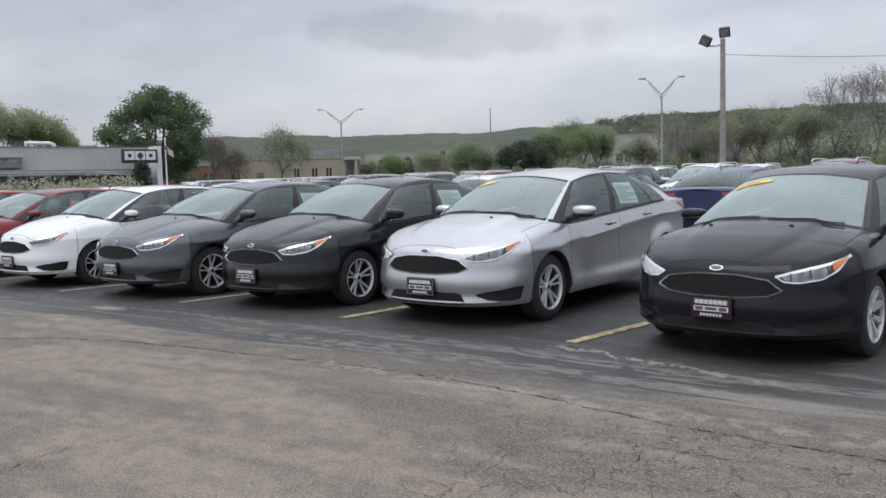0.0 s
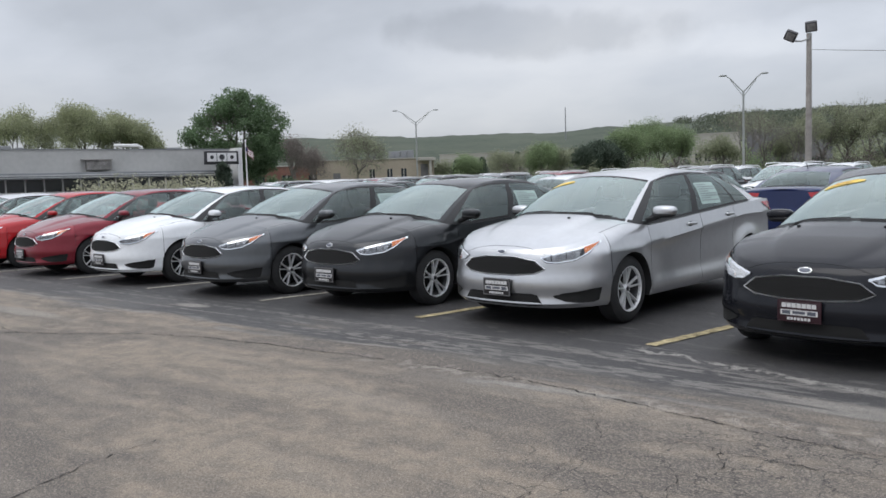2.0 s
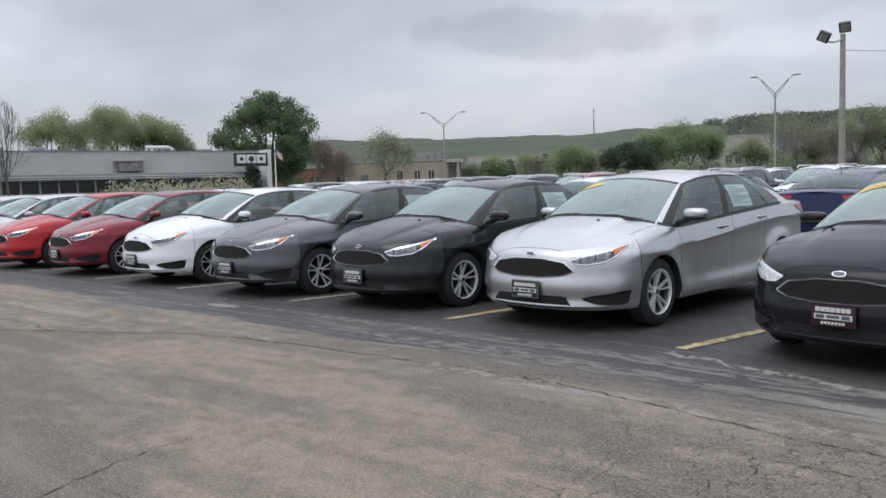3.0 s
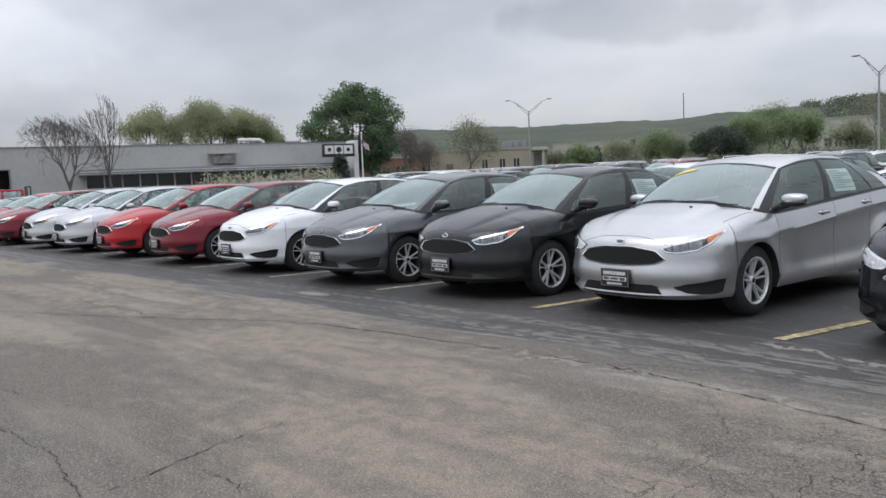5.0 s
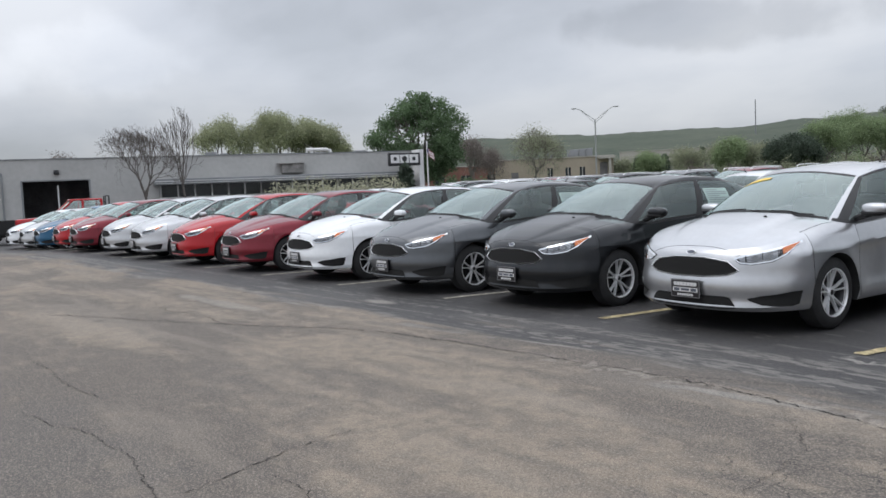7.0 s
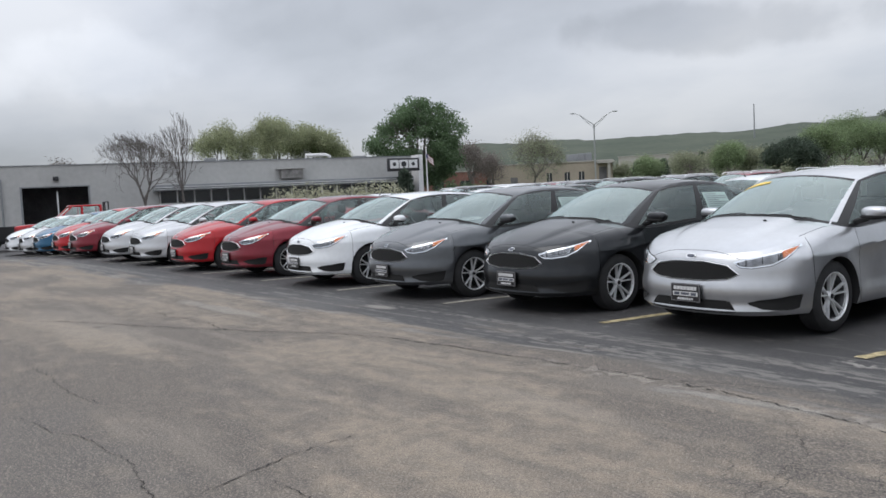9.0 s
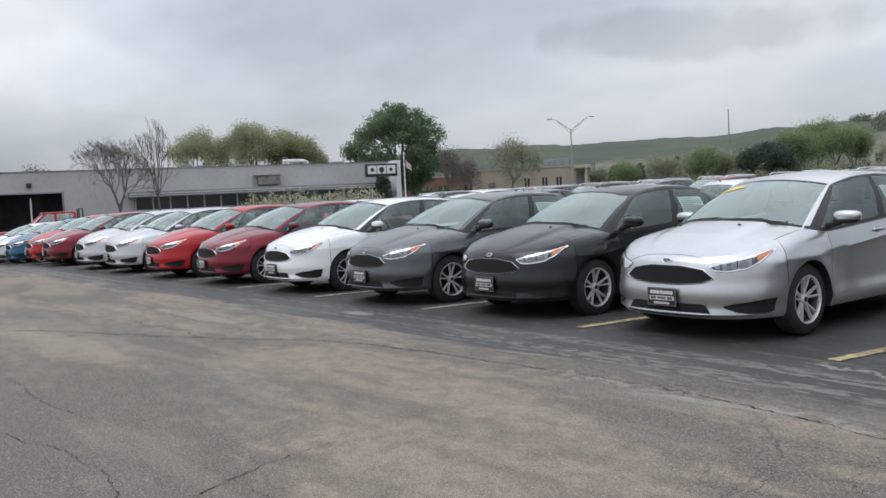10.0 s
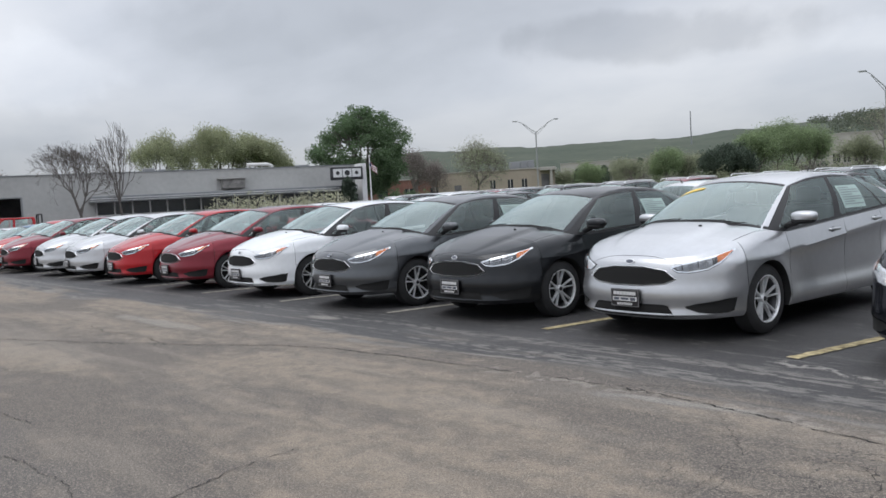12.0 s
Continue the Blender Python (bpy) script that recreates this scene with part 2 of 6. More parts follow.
def tube_into(vs, fs, pts, radii, n=6, cap=True):
    base = len(vs)
    for i, p in enumerate(pts):
        p = Vector(p)
        d = (Vector(pts[min(i + 1, len(pts) - 1)]) - Vector(pts[max(i - 1, 0)])).normalized()
        u = d.cross(Vector((0.31, 0.77, 0.56))).normalized()
        w = d.cross(u)
        for k in range(n):
            a = 2 * math.pi * k / n
            vs.append(p + (u * math.cos(a) + w * math.sin(a)) * radii[i])
    for i in range(len(pts) - 1):
        for k in range(n):
            a, b = base + i * n + k, base + i * n + (k + 1) % n
            fs.append((a, b, b + n, a + n))
    if cap:
        fs.append(tuple(base + k for k in reversed(range(n))))
        fs.append(tuple(base + (len(pts) - 1) * n + k for k in range(n)))


def tube(pts, radii, n=6):
    vs, fs = [], []
    if isinstance(radii, (int, float)):
        radii = [radii] * len(pts)
    tube_into(vs, fs, pts, radii, n)
    return vs, fs


def islands(vf):
    """Splits a mesh into its separate pieces."""
    vs, fs = vf
    up_ = list(range(len(vs)))

    def root(i):
        while up_[i] != i:
            up_[i] = up_[up_[i]]
            i = up_[i]
        return i
    for f in fs:
        for i in f[1:]:
            up_[root(i)] = root(f[0])
    groups = {}
    for f in fs:
        groups.setdefault(root(f[0]), []).append(f)
    out = []
    for g in groups.values():
        ids = sorted({i for f in g for i in f})
        new_id = {i: k for k, i in enumerate(ids)}
        out.append(([vs[i] for i in ids], [tuple(new_id[i] for i in f) for f in g]))
    return out


def merged(*vfs):
    vs, fs = [], []
    for v, f in vfs:
        b = len(vs)
        vs += list(v)
        fs += [tuple(i + b for i in q) for q in f]
    return vs, fs


def mirrored(vf):
    return [(-v[0], v[1], v[2]) for v in vf[0]], [tuple(reversed(f)) for f in vf[1]]


def both(vf):
    """The half and its mirror image, joined along the middle."""
    vs, fs = merged(vf, mirrored(vf))
    k = len(vf[0])
    ids = [i - k if i >= k and abs(vs[i][0]) < 1e-5 else i for i in range(2 * k)]
    keep = sorted(set(ids))
    slot = {i: n for n, i in enumerate(keep)}
    return [vs[i] for i in keep], [tuple(slot[ids[i]] for i in f) for f in fs]


def ellipsoid(c, s, n=14, m=9, e=0.75):
    vs, fs = [], []

    def sp(v):
        return math.copysign(abs(v) ** e, v)
    for j in range(m + 1):
        t = -math.pi / 2 + math.pi * j / m
        for i in range(n):
            a = 2 * math.pi * i / n
            vs.append((c[0] + s[0] * sp(math.cos(t)) * sp(math.cos(a)), c[1] + s[1] * sp(math.cos(t)) * sp(math.sin(a)), c[2] + s[2] * sp(math.sin(t))))
    for j in range(m):
        for i in range(n):
            k = (i + 1) % n
            fs.append((j * n + i, j * n + k, (j + 1) * n + k, (j + 1) * n + i))
    return vs, fs

# ---------------------------------------------------------------- ground
def ground_material():
    """Worn tan asphalt, darker sealed parking band, crazing, grass beyond the lot."""
    m = bpy.data.materials.new("car_park_asphalt")
    m.use_nodes = True
    n, l = m.node_tree.nodes, m.node_tree.links
    p = n["Principled BSDF"]
    tc = n.new("ShaderNodeTexCoord")
    sep = n.new("ShaderNodeSeparateXYZ")
    l.new(tc.outputs["Object"], sep.inputs[0])

    def put(sock, q):
        if isinstance(q, (int, float)):
            sock.default_value = q
        elif isinstance(q, tuple):
            sock.default_value = (*q, 1)
        else:
            l.new(q, sock)

    def math_(op, a, b=0.0):
        k = n.new("ShaderNodeMath")
        k.operation = op
        put(k.inputs[0], a), put(k.inputs[1], b)
        return k.outputs[0]

    def tex(scale, detail=4, stretch=(1, 1, 1), rot=0, dist=0.0):
        mp, k = n.new("ShaderNodeMapping"), n.new("ShaderNodeTexNoise")
        mp.inputs["Scale"].default_value = stretch
        mp.inputs["Rotation"].default_value = (0, 0, radians(rot))
        l.new(tc.outputs["Object"], mp.inputs[0]), l.new(mp.outputs[0], k.inputs[0])
        k.inputs["Scale"].default_value, k.inputs["Detail"].default_value, k.inputs["Distortion"].default_value = scale, detail, dist
        return k.outputs[0]

    def step(v, a, b):
        k = n.new("ShaderNodeMapRange")
        k.interpolation_type = "SMOOTHSTEP"
        put(k.inputs[0], v)
        k.inputs[1].default_value, k.inputs[2].default_value = a, b
        return k.outputs[0]

    def mix(f, a, b):
        k = n.new("ShaderNodeMix")
        k.data_type = "RGBA"
        put(k.inputs[0], f), put(k.inputs[6], a), put(k.inputs[7], b)
        return k.outputs[2]
    x, y = sep.outputs[0], sep.outputs[1]
    big = tex(0.55, 5, (0.45, 1.3, 1), 12, 0.6)
    streak = tex(1.4, 4, (0.22, 1.6, 1), 3, 0.3)
    grain = tex(70, 4)
    fine = tex(190, 3)
    mott = tex(7, 5)
    blotch = math_("ADD", big, math_("MULTIPLY", math_("SUBTRACT", tex(4.5, 7, (0.7, 1.3, 1), 10), 0.5), 0.45))
    worn = mix(step(blotch, 0.41, 0.59), (0.258, 0.212, 0.163), (0.112, 0.096, 0.083))
    worn = mix(math_("MULTIPLY", step(mott, 0.44, 0.62), 0.5), worn, (0.132, 0.115, 0.100))
    worn = mix(math_("MULTIPLY", step(streak, 0.5, 0.72), 0.5), worn, (0.278, 0.24, 0.198))
    worn = mix(math_("MULTIPLY", step(tex(1.0, 6, (0.14, 1.9, 1), 5, 0.5), 0.52, 0.64), 0.5), worn, (0.115, 0.100, 0.088))
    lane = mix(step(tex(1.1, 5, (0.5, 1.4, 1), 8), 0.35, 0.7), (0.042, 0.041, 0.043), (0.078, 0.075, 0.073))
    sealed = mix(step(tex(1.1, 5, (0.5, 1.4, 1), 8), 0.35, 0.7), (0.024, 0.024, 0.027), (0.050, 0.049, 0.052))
    # the band's colour darkens further with y, from 4.9 to 6.4
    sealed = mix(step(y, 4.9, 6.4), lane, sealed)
    thin = tex(1.0, 5, (0.10, 5.5, 1), 0.5, 0.25)
    inlane = math_("MULTIPLY", step(y, 4.3, 4.7), step(y, 6.2, 5.6))
    sealed = mix(math_("MULTIPLY", math_("MULTIPLY", step(thin, 0.53, 0.585), inlane), step(tex(11, 6, (0.5, 1.4, 1)), 0.44, 0.54)), sealed, (0.165, 0.157, 0.145))
    sealed = mix(math_("MULTIPLY", step(tex(2.4, 6, (0.35, 2.2, 1), 2, 0.4), 0.60, 0.70), step(math_("SUBTRACT", 7.4, y), 0.4, 1.6)), sealed, (0.15, 0.145, 0.135))
    sealed = mix(math_("MULTIPLY", step(tex(6.5, 7, (0.6, 1.5, 1), 5), 0.60, 0.67), 0.55), sealed, (0.15, 0.145, 0.137))
    edge = math_("ADD", y, math_("MULTIPLY", math_("SUBTRACT", streak, 0.5), 2.6))
    edge = math_("ADD", edge, math_("MULTIPLY", math_("SUBTRACT", tex(3.0, 5, (0.4, 1.6, 1), 4), 0.5), 0.9))
    band = step(edge, 4.55, 5.35)
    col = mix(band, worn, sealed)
    # pale crumbled mortar streak in front of the bays, dark tyre scrub
    pale = math_("MULTIPLY", step(math_("ABSOLUTE", math_("SUBTRACT", edge, 5.0)), 0.16, 0.04), step(tex(1.2, 5, (0.4, 1.5, 1)), 0.46, 0.6))
    col = mix(math_("MULTIPLY", pale, 0.7), col, (0.26, 0.245, 0.22))
    off = math_("ABSOLUTE", math_("SUBTRACT", math_("ADD", y, math_("MULTIPLY", math_("SUBTRACT", tex(3.5, 5), 0.5), 0.35)), math_("SUBTRACT", 6.08, math_("MULTIPLY", math_("ADD", x, 3.0), 0.22))))
    crumb = math_("MULTIPLY", math_("MULTIPLY", step(off, 0.09, 0.02), step(tex(16, 4), 0.42, 0.56)), math_("MULTIPLY", step(x, -3.2, -3.0), step(x, -0.9, -1.6)))
    col = mix(math_("MULTIPLY", crumb, 0.8), col, (0.34, 0.325, 0.295))
    fringe = math_("ABSOLUTE", math_("SUBTRACT", math_("ADD", y, math_("MULTIPLY", math_("SUBTRACT", tex(4.0, 6), 0.5), 0.5)), 4.60))
    fringe = math_("MULTIPLY", math_("MULTIPLY", step(fringe, 0.14, 0.03), step(tex(9, 5), 0.45, 0.58)), math_("MULTIPLY", step(x, -5.2, -4.2), 0.55))
    col = mix(fringe, col, (0.33, 0.30, 0.26))
    # crazing near the camera's right
    vo = n.new("ShaderNodeTexVoronoi")
    vo.feature, vo.inputs["Scale"].default_value = "DISTANCE_TO_EDGE", 3.6
    wob = n.new("ShaderNodeVectorMath")
    wob.operation = "ADD"
    nz = n.new("ShaderNodeTexNoise")
    nz.inputs["Scale"].default_value = 9.0
    sc = n.new("ShaderNodeVectorMath")
    sc.operation, sc.inputs["Scale"].default_value = "SCALE", 0.16
    l.new(tc.outputs["Object"], nz.inputs[0]), l.new(nz.outputs[1], sc.inputs[0]), l.new(tc.outputs["Object"], wob.inputs[0]), l.new(sc.outputs[0], wob.inputs[1]), l.new(wob.outputs[0], vo.inputs["Vector"])
    dx, dy = math_("MULTIPLY", math_("ADD", x, 1.05), 0.9), math_("SUBTRACT", y, 3.35)
    rad = math_("SQRT", math_("ADD", math_("MULTIPLY", dx, dx), math_("MULTIPLY", dy, dy)))
    zone = step(math_("ADD", rad, math_("MULTIPLY", tex(2.2, 3), 0.9)), 1.85, 1.35)
    craze = math_("MULTIPLY", step(vo.outputs["Distance"], 0.023, 0.006), zone)
    col = mix(math_("MULTIPLY", craze, 0.85), col, (0.035, 0.032, 0.03))
    def stain(cx, cy, rx, ry):
        ax, ay = math_("DIVIDE", math_("SUBTRACT", x, cx), rx), math_("DIVIDE", math_("SUBTRACT", y, cy), ry)
        rr = math_("ADD", math_("ADD", math_("MULTIPLY", ax, ax), math_("MULTIPLY", ay, ay)), math_("MULTIPLY", math_("SUBTRACT", tex(1.6, 6), 0.5), 3.0))
        return step(rr, 1.3, 0.2)
    for cx, cy, rx, ry, amt, tone in ((-5.2, .75, 2.2, .8, .55, (0.105, 0.097, 0.092)), (-5.75, 2.5, 1.2, .35, .4, (0.115, 0.103, 0.094)), (-10.5, 2.6, 2.5, .5, .45, (0.27, 0.235, 0.195)), (-10.3, 4.25, 1.6, .14, .7, (0.27, 0.25, 0.22)), (-8.6, 5.6, .35, .12, .8, (0.30, 0.28, 0.25))):
        col = mix(math_("MULTIPLY", stain(cx, cy, rx, ry), amt), col, tone)
    # stones in the binder
    spk = step(grain, 0.53, 0.60)
    col = mix(math_("MULTIPLY", spk, math_("SUBTRACT", 0.40, math_("MULTIPLY", band, 0.30))), col, (0.38, 0.325, 0.26))
    col = mix(math_("MULTIPLY", step(fine, 0.48, 0.40), 0.65), col, (0.03, 0.03, 0.03))
    st1, hue = n.new("ShaderNodeTexVoronoi"), n.new("ShaderNodeSeparateColor")
    st1.inputs["Scale"].default_value = 150
    l.new(tc.outputs["Object"], st1.inputs["Vector"]), l.new(st1.outputs["Color"], hue.inputs[0])
    col = mix(math_("MULTIPLY", step(hue.outputs[0], 0.80, 0.86), math_("SUBTRACT", 0.30, math_("MULTIPLY", band, 0.24))), col, (0.44, 0.385, 0.315))
    col = mix(math_("MULTIPLY", step(hue.outputs[1], 0.80, 0.88), 0.40), col, (0.055, 0.052, 0.05))
    # dark oil spots
    vs_ = n.new("ShaderNodeTexVoronoi")
    vs_.inputs["Scale"].default_value = 0.9
    l.new(tc.outputs["Object"], vs_.inputs["Vector"])
    col = mix(math_("MULTIPLY", step(vs_.outputs["Distance"], 0.085, 0.03), 0.6), col, (0.04, 0.038, 0.036))
    # grass and scrub beyond the lot
    far = math_("MAXIMUM", step(y, 58, 60), step(x, -75, -78))
    grass = mix(tex(0.08, 5), (0.05, 0.085, 0.025), (0.10, 0.12, 0.045))
    col = mix(far, col, grass)
    l.new(col, p.inputs["Base Color"])
    p.inputs["Roughness"].default_value = 0.86
    rg = n.new("ShaderNodeMapRange")
    rg.inputs[3].default_value, rg.inputs[4].default_value = 0.90, 0.66
    l.new(band, rg.inputs[0]), l.new(rg.outputs[0], p.inputs["Roughness"])
    b = n.new("ShaderNodeBump")
    b.inputs["Strength"].default_value, b.inputs["Distance"].default_value = 0.42, 0.006
    h = math_("SUBTRACT", math_("ADD", grain, math_("MULTIPLY", fine, 0.6)), math_("MULTIPLY", craze, 2.0))
    l.new(h, b.inputs["Height"]), l.new(b.outputs[0], p.inputs["Normal"])
    return m


def west_fall(x, y):
    """The lot sinks a little towards the far end of the row."""
    return -.24 * math.exp(-min(((x + 38) / 9) ** 4 + ((y - 8) / 12) ** 4, 50))


def ground_z(x, y):
    """The lot is level but for a shallow drain hollow under the end bays."""
    r2 = ((x + 1.2) / 2.3) ** 2 + ((y - 8.2) / 3.6) ** 2
    fall = math.exp(-min(((y - 10.6) / 2.9) ** 4, 50)) * (.5 - .5 * math.tanh((x + 5.6) * 2))
    return -0.055 * math.exp(-r2 * r2) - .062 * fall + west_fall(x, y)


gx = [-2500, -300, -64] + [-58 + 2 * k for k in range(25)] + [-8 + .4 * k for k in range(36)] + [12, 60, 300, 2500]
gy = [-2500, -300, -30, 0] + [2 + .4 * k for k in range(36)] + [24, 60, 300, 2500]
gv = [(x, y, ground_z(x, y)) for y in gy for x in gx]
gf = [(r * len(gx) + q, r * len(gx) + q + 1, (r + 1) * len(gx) + q + 1, (r + 1) * len(gx) + q) for r in range(len(gy) - 1) for q in range(len(gx) - 1)]
solid("ground", (gv, gf), ground_material(), "worn cracked asphalt car park with a sealed band, darkest under the bays", "asphalt", "structure", sharp=180)

M_CRACK = mat("crack", (0.028, 0.025, 0.023), 0.95, 0, 0.4, 20)


def crack(pts, width, seed, taper=1.0):
    """A ragged open joint along a few points."""
    rng = random.Random(seed)
    fine = []
    for a, b in zip(pts, pts[1:]):
        d = math.hypot(b[0] - a[0], b[1] - a[1])
        k = max(2, int(d / 0.032))
        for i in range(k):
            t = i / k
            j = 0.011
            sway = 0.035 * noise.noise((seed * 9.1, (a[0] + t * (b[0] - a[0])) * 2.3, (a[1] + t * (b[1] - a[1])) * 2.3))
            fine.append((a[0] + (b[0] - a[0]) * t + rng.gauss(0, j), a[1] + (b[1] - a[1]) * t + sway + rng.gauss(0, j)))
    fine.append(pts[-1])
    vs, fs = [], []
    for i, (x, y) in enumerate(fine):
        a, b = fine[max(i - 1, 0)], fine[min(i + 1, len(fine) - 1)]
        d = Vector((b[0] - a[0], b[1] - a[1]))
        q = Vector((-d.y, d.x)).normalized() * width * (1 + (taper - 1) * i / len(fine)) * (0.15 + 1.1 * rng.random() ** 1.8) * 0.5
        vs += [(x + q.x, y + q.y, ground_z(x, y) + .004), (x - q.x, y - q.y, ground_z(x, y) + .004)]
        if i:
            fs.append((2 * i - 2, 2 * i - 1, 2 * i + 1, 2 * i))
    return solid("asphalt_crack", (vs, fs), M_CRACK, "dark ragged crack in the asphalt", "crack", "structure", sharp=None)


crack([(-14, .7), (-11.9, 1.92), (-10.7, 2.64), (-9.3, 3.19), (-8.2, 3.71), (-7.3, 4.2), (-6.6, 4.43), (-5.8, 4.51), (-4.5, 4.6), (-3.5, 4.67), (-2.7, 4.6), (-1.6, 4.42), (-.4, 4.3), (.8, 4.25)], .030, 1, .40)
crack([(-6.2, 1.05), (-5.7, 1.12), (-5.1, 1.27), (-4.8, 1.28), (-4.2, 1.25), (-3.8, 1.2), (-3.4, 1.22)], .009, 2)
crack([(-8, 1.5), (-7.5, 1.55), (-6.9, 1.5), (-6.1, 1.54)], .010, 3)
crack([(-3.8, 1.3), (-3.9, 1.65), (-4.05, 2.0), (-4.1, 2.4)], .009, 4)
crack([(-3.7, 1.76), (-3.5, 1.75), (-3.3, 1.7)], .007, 5)
crack([(-2.67, 4.5), (-2.4, 4.2), (-2.16, 3.88), (-2.08, 3.4), (-2.0, 2.9), (-2.05, 2.3)], .004, 6)
crack([(-1.8, 4.03), (-1.5, 3.97), (-1.14, 3.96), (-.8, 4.0), (-.2, 4.1)], .008, 7)
crack([(-1.5, 3.2), (-1.56, 3.5), (-1.45, 3.75), (-1.6, 4.0)], .008, 8)
crack([(-11, 3.6), (-10.2, 3.5), (-9.4, 3.65), (-8.6, 3.55)], .016, 9)
crack([(-2.2, 5.2), (-2.9, 5.0), (-3.6, 4.7)], .008, 10)

M_LINE = mat("worn_yellow_paint", (0.34, 0.27, 0.13), 0.85, 0, 0.65, 14, 0.3, 120, second=(0.62, 0.52, 0.30))
M_LINE2 = mat("faded_line_paint", (0.30, 0.275, 0.21), 0.85, 0, 0.65, 12, 0.3, 120, second=(0.52, 0.49, 0.42))
for k in range(-2, 13):
    a = radians(8.77)
    rng = random.Random(k + 40)
    x0, y0 = -3.05 - 2.557 * k, 6.26 - 0.012 * k
    vs, fs = [], []
    n_seg = 70
    for i in range(n_seg + 1):
        t = 4.9 * i / n_seg
        w = 0.054 + rng.uniform(-.008, .006)
        cx, cy = x0 + math.sin(a) * t, y0 + math.cos(a) * t
        vs += [(cx - w * math.cos(a), cy + w * math.sin(a), ground_z(cx, cy) + .006), (cx + w * math.cos(a), cy - w * math.sin(a), ground_z(cx, cy) + .006)]
        if i:
            fs.append((2 * i - 2, 2 * i - 1, 2 * i + 1, 2 * i))
    solid("parking_line", (vs, fs), M_LINE if k < 2 else M_LINE2, "worn yellow parking bay line" if k < 2 else "faded pale parking bay line", "marking", "structure", sharp=None, group="parking lines")

# ---------------------------------------------------------------- showroom building
M_STUCCO = mat("painted_block", (0.44, 0.44, 0.43), 0.85, 0, 0.10, 0.35, 0.2, 12)
M_METAL = mat("grey_fascia_metal", (0.24, 0.25, 0.26), 0.5, 0.3, 0.12, 0.8)
M_DARKWIN = mat("dark_window", (0.03, 0.035, 0.04), 0.12, 0, 0.3, 1.0)
M_DARKIN = mat("dark_interior", (0.15, 0.145, 0.15), 0.9, 0, 0.3, 1)
M_WHITE = mat("white_metal", (0.74, 0.74, 0.74), 0.5, 0, 0.08, 2)
M_SIGNBOX = mat("sign_frame_dark", (0.03, 0.03, 0.034), 0.5, 0, 0.2, 2)
M_RUST = mat("weathered_box", (0.26, 0.25, 0.24), 0.7, 0.2, 0.5, 1.6)
M_ROOF = mat("gravel_roof", (0.22, 0.21, 0.20), 0.95, 0, 0.2, 1)

AZ, DIST, HT = radians(76), 64.0, 4.5
facade = Matrix.Translation((-math.sin(AZ) * DIST, math.cos(AZ) * DIST, 0)) @ Matrix.Rotation(AZ, 4, "Z")
# in the facade's frame: x to the right, y inwards, z up
show = thing("showroom_building", facade, "low pale grey dealership building with a flat roof", "building")
for q in ((-40, 0, 0, -3.3, .3, HT), (-3.3, 0, 3.0, .9, .3, HT), (.9, 0, 0, 5.6, .3, HT), (5.6, 0, 2.55, 25.9, .3, HT), (5.6, 0, 0, 25.9, .3, 1.55), (25.6, .3, 0, 25.9, 22, HT), (-40, 21.7, 0, 25.6, 22, HT)):
    part("wall", boxes(q), M_STUCCO, show)
part("roof", boxes((-40, .3, HT - .5, 25.6, 21.7, HT - .3)), M_ROOF, show)
part("coping", boxes((-40.05, -.05, HT, 25.95, .34, HT + .07)), M_METAL, show)
part("dark_hall", boxes((-3.6, 5.5, 0, 1.0, 5.6, 3.3), (-3.8, .3, 0, -3.7, 5.6, 3.3), (1.1, .3, 0, 1.2, 5.6, 3.3), (-3.7, .3, 3.2, 1.1, 5.6, 3.3)), M_DARKIN, show)
part("door_frame", boxes((-3.42, -.03, 0, -3.3, .02, 3.08), (.9, -.03, 0, 1.02, .02, 3.08), (-3.3, -.03, 3.0, .9, .02, 3.08)), M_METAL, show)
part("door_post", boxes((-1.15, .4, 1.0, -1.05, .5, 2.7)), M_WHITE, show)
part("canopy", boxes((5.2, -1.5, 2.42, 25.1, 0, 2.86), bevel=.02), M_METAL, show)
part("canopy_fascia", boxes((5.2, -1.54, 2.66, 25.1, -1.502, 2.70), (5.2, -1.54, 2.52, 25.1, -1.502, 2.55)), M_WHITE, show)
part("window_ledge", boxes((5.6, -.08, 1.45, 25.6, 0, 1.55)), M_WHITE, show)
win = part("window_band", boxes((5.7, .14, 1.55, 25.6, .2, 2.55)), M_DARKWIN, show)
for k in range(17):
    x = 5.7 + k * 1.22
    part("mullion", boxes((x - .05, .04, 1.55, x + .05, .139, 2.55)), M_WHITE, win)
part("pier", boxes((25.5, -1.6, 0, 25.9, -.05, HT + .07)), M_WHITE, show, "white end pier")
sg = part("sign", boxes((22.8, -1.95, 3.28, 25.46, -1.62, 4.3), bevel=.03), M_SIGNBOX, show, "dark framed sign with three white panels")
for k, (a, b) in enumerate(((22.95, 23.68), (23.74, 24.48), (24.54, 25.28))):
    part("sign_panel", boxes((a, -1.97, 3.5, b, -1.952, 4.16)), M_WHITE, sg)
    c = (a + b) / 2
    part("sign_mark", lathe([(-.01, .0005), (-.01, .22 if k == 1 else .15), (.0, .22 if k == 1 else .15)], 14, "x"), M_SIGNBOX, sg).matrix_basis = Matrix.Translation((c, -1.975, 3.83)) @ Matrix.Rotation(radians(90), 4, "Z")
bx = part("awning_box", boxes((14.6, -.55, 3.05, 16.3, -.001, 3.75), bevel=.02), M_RUST, show, "weathered dented metal box on the wall")
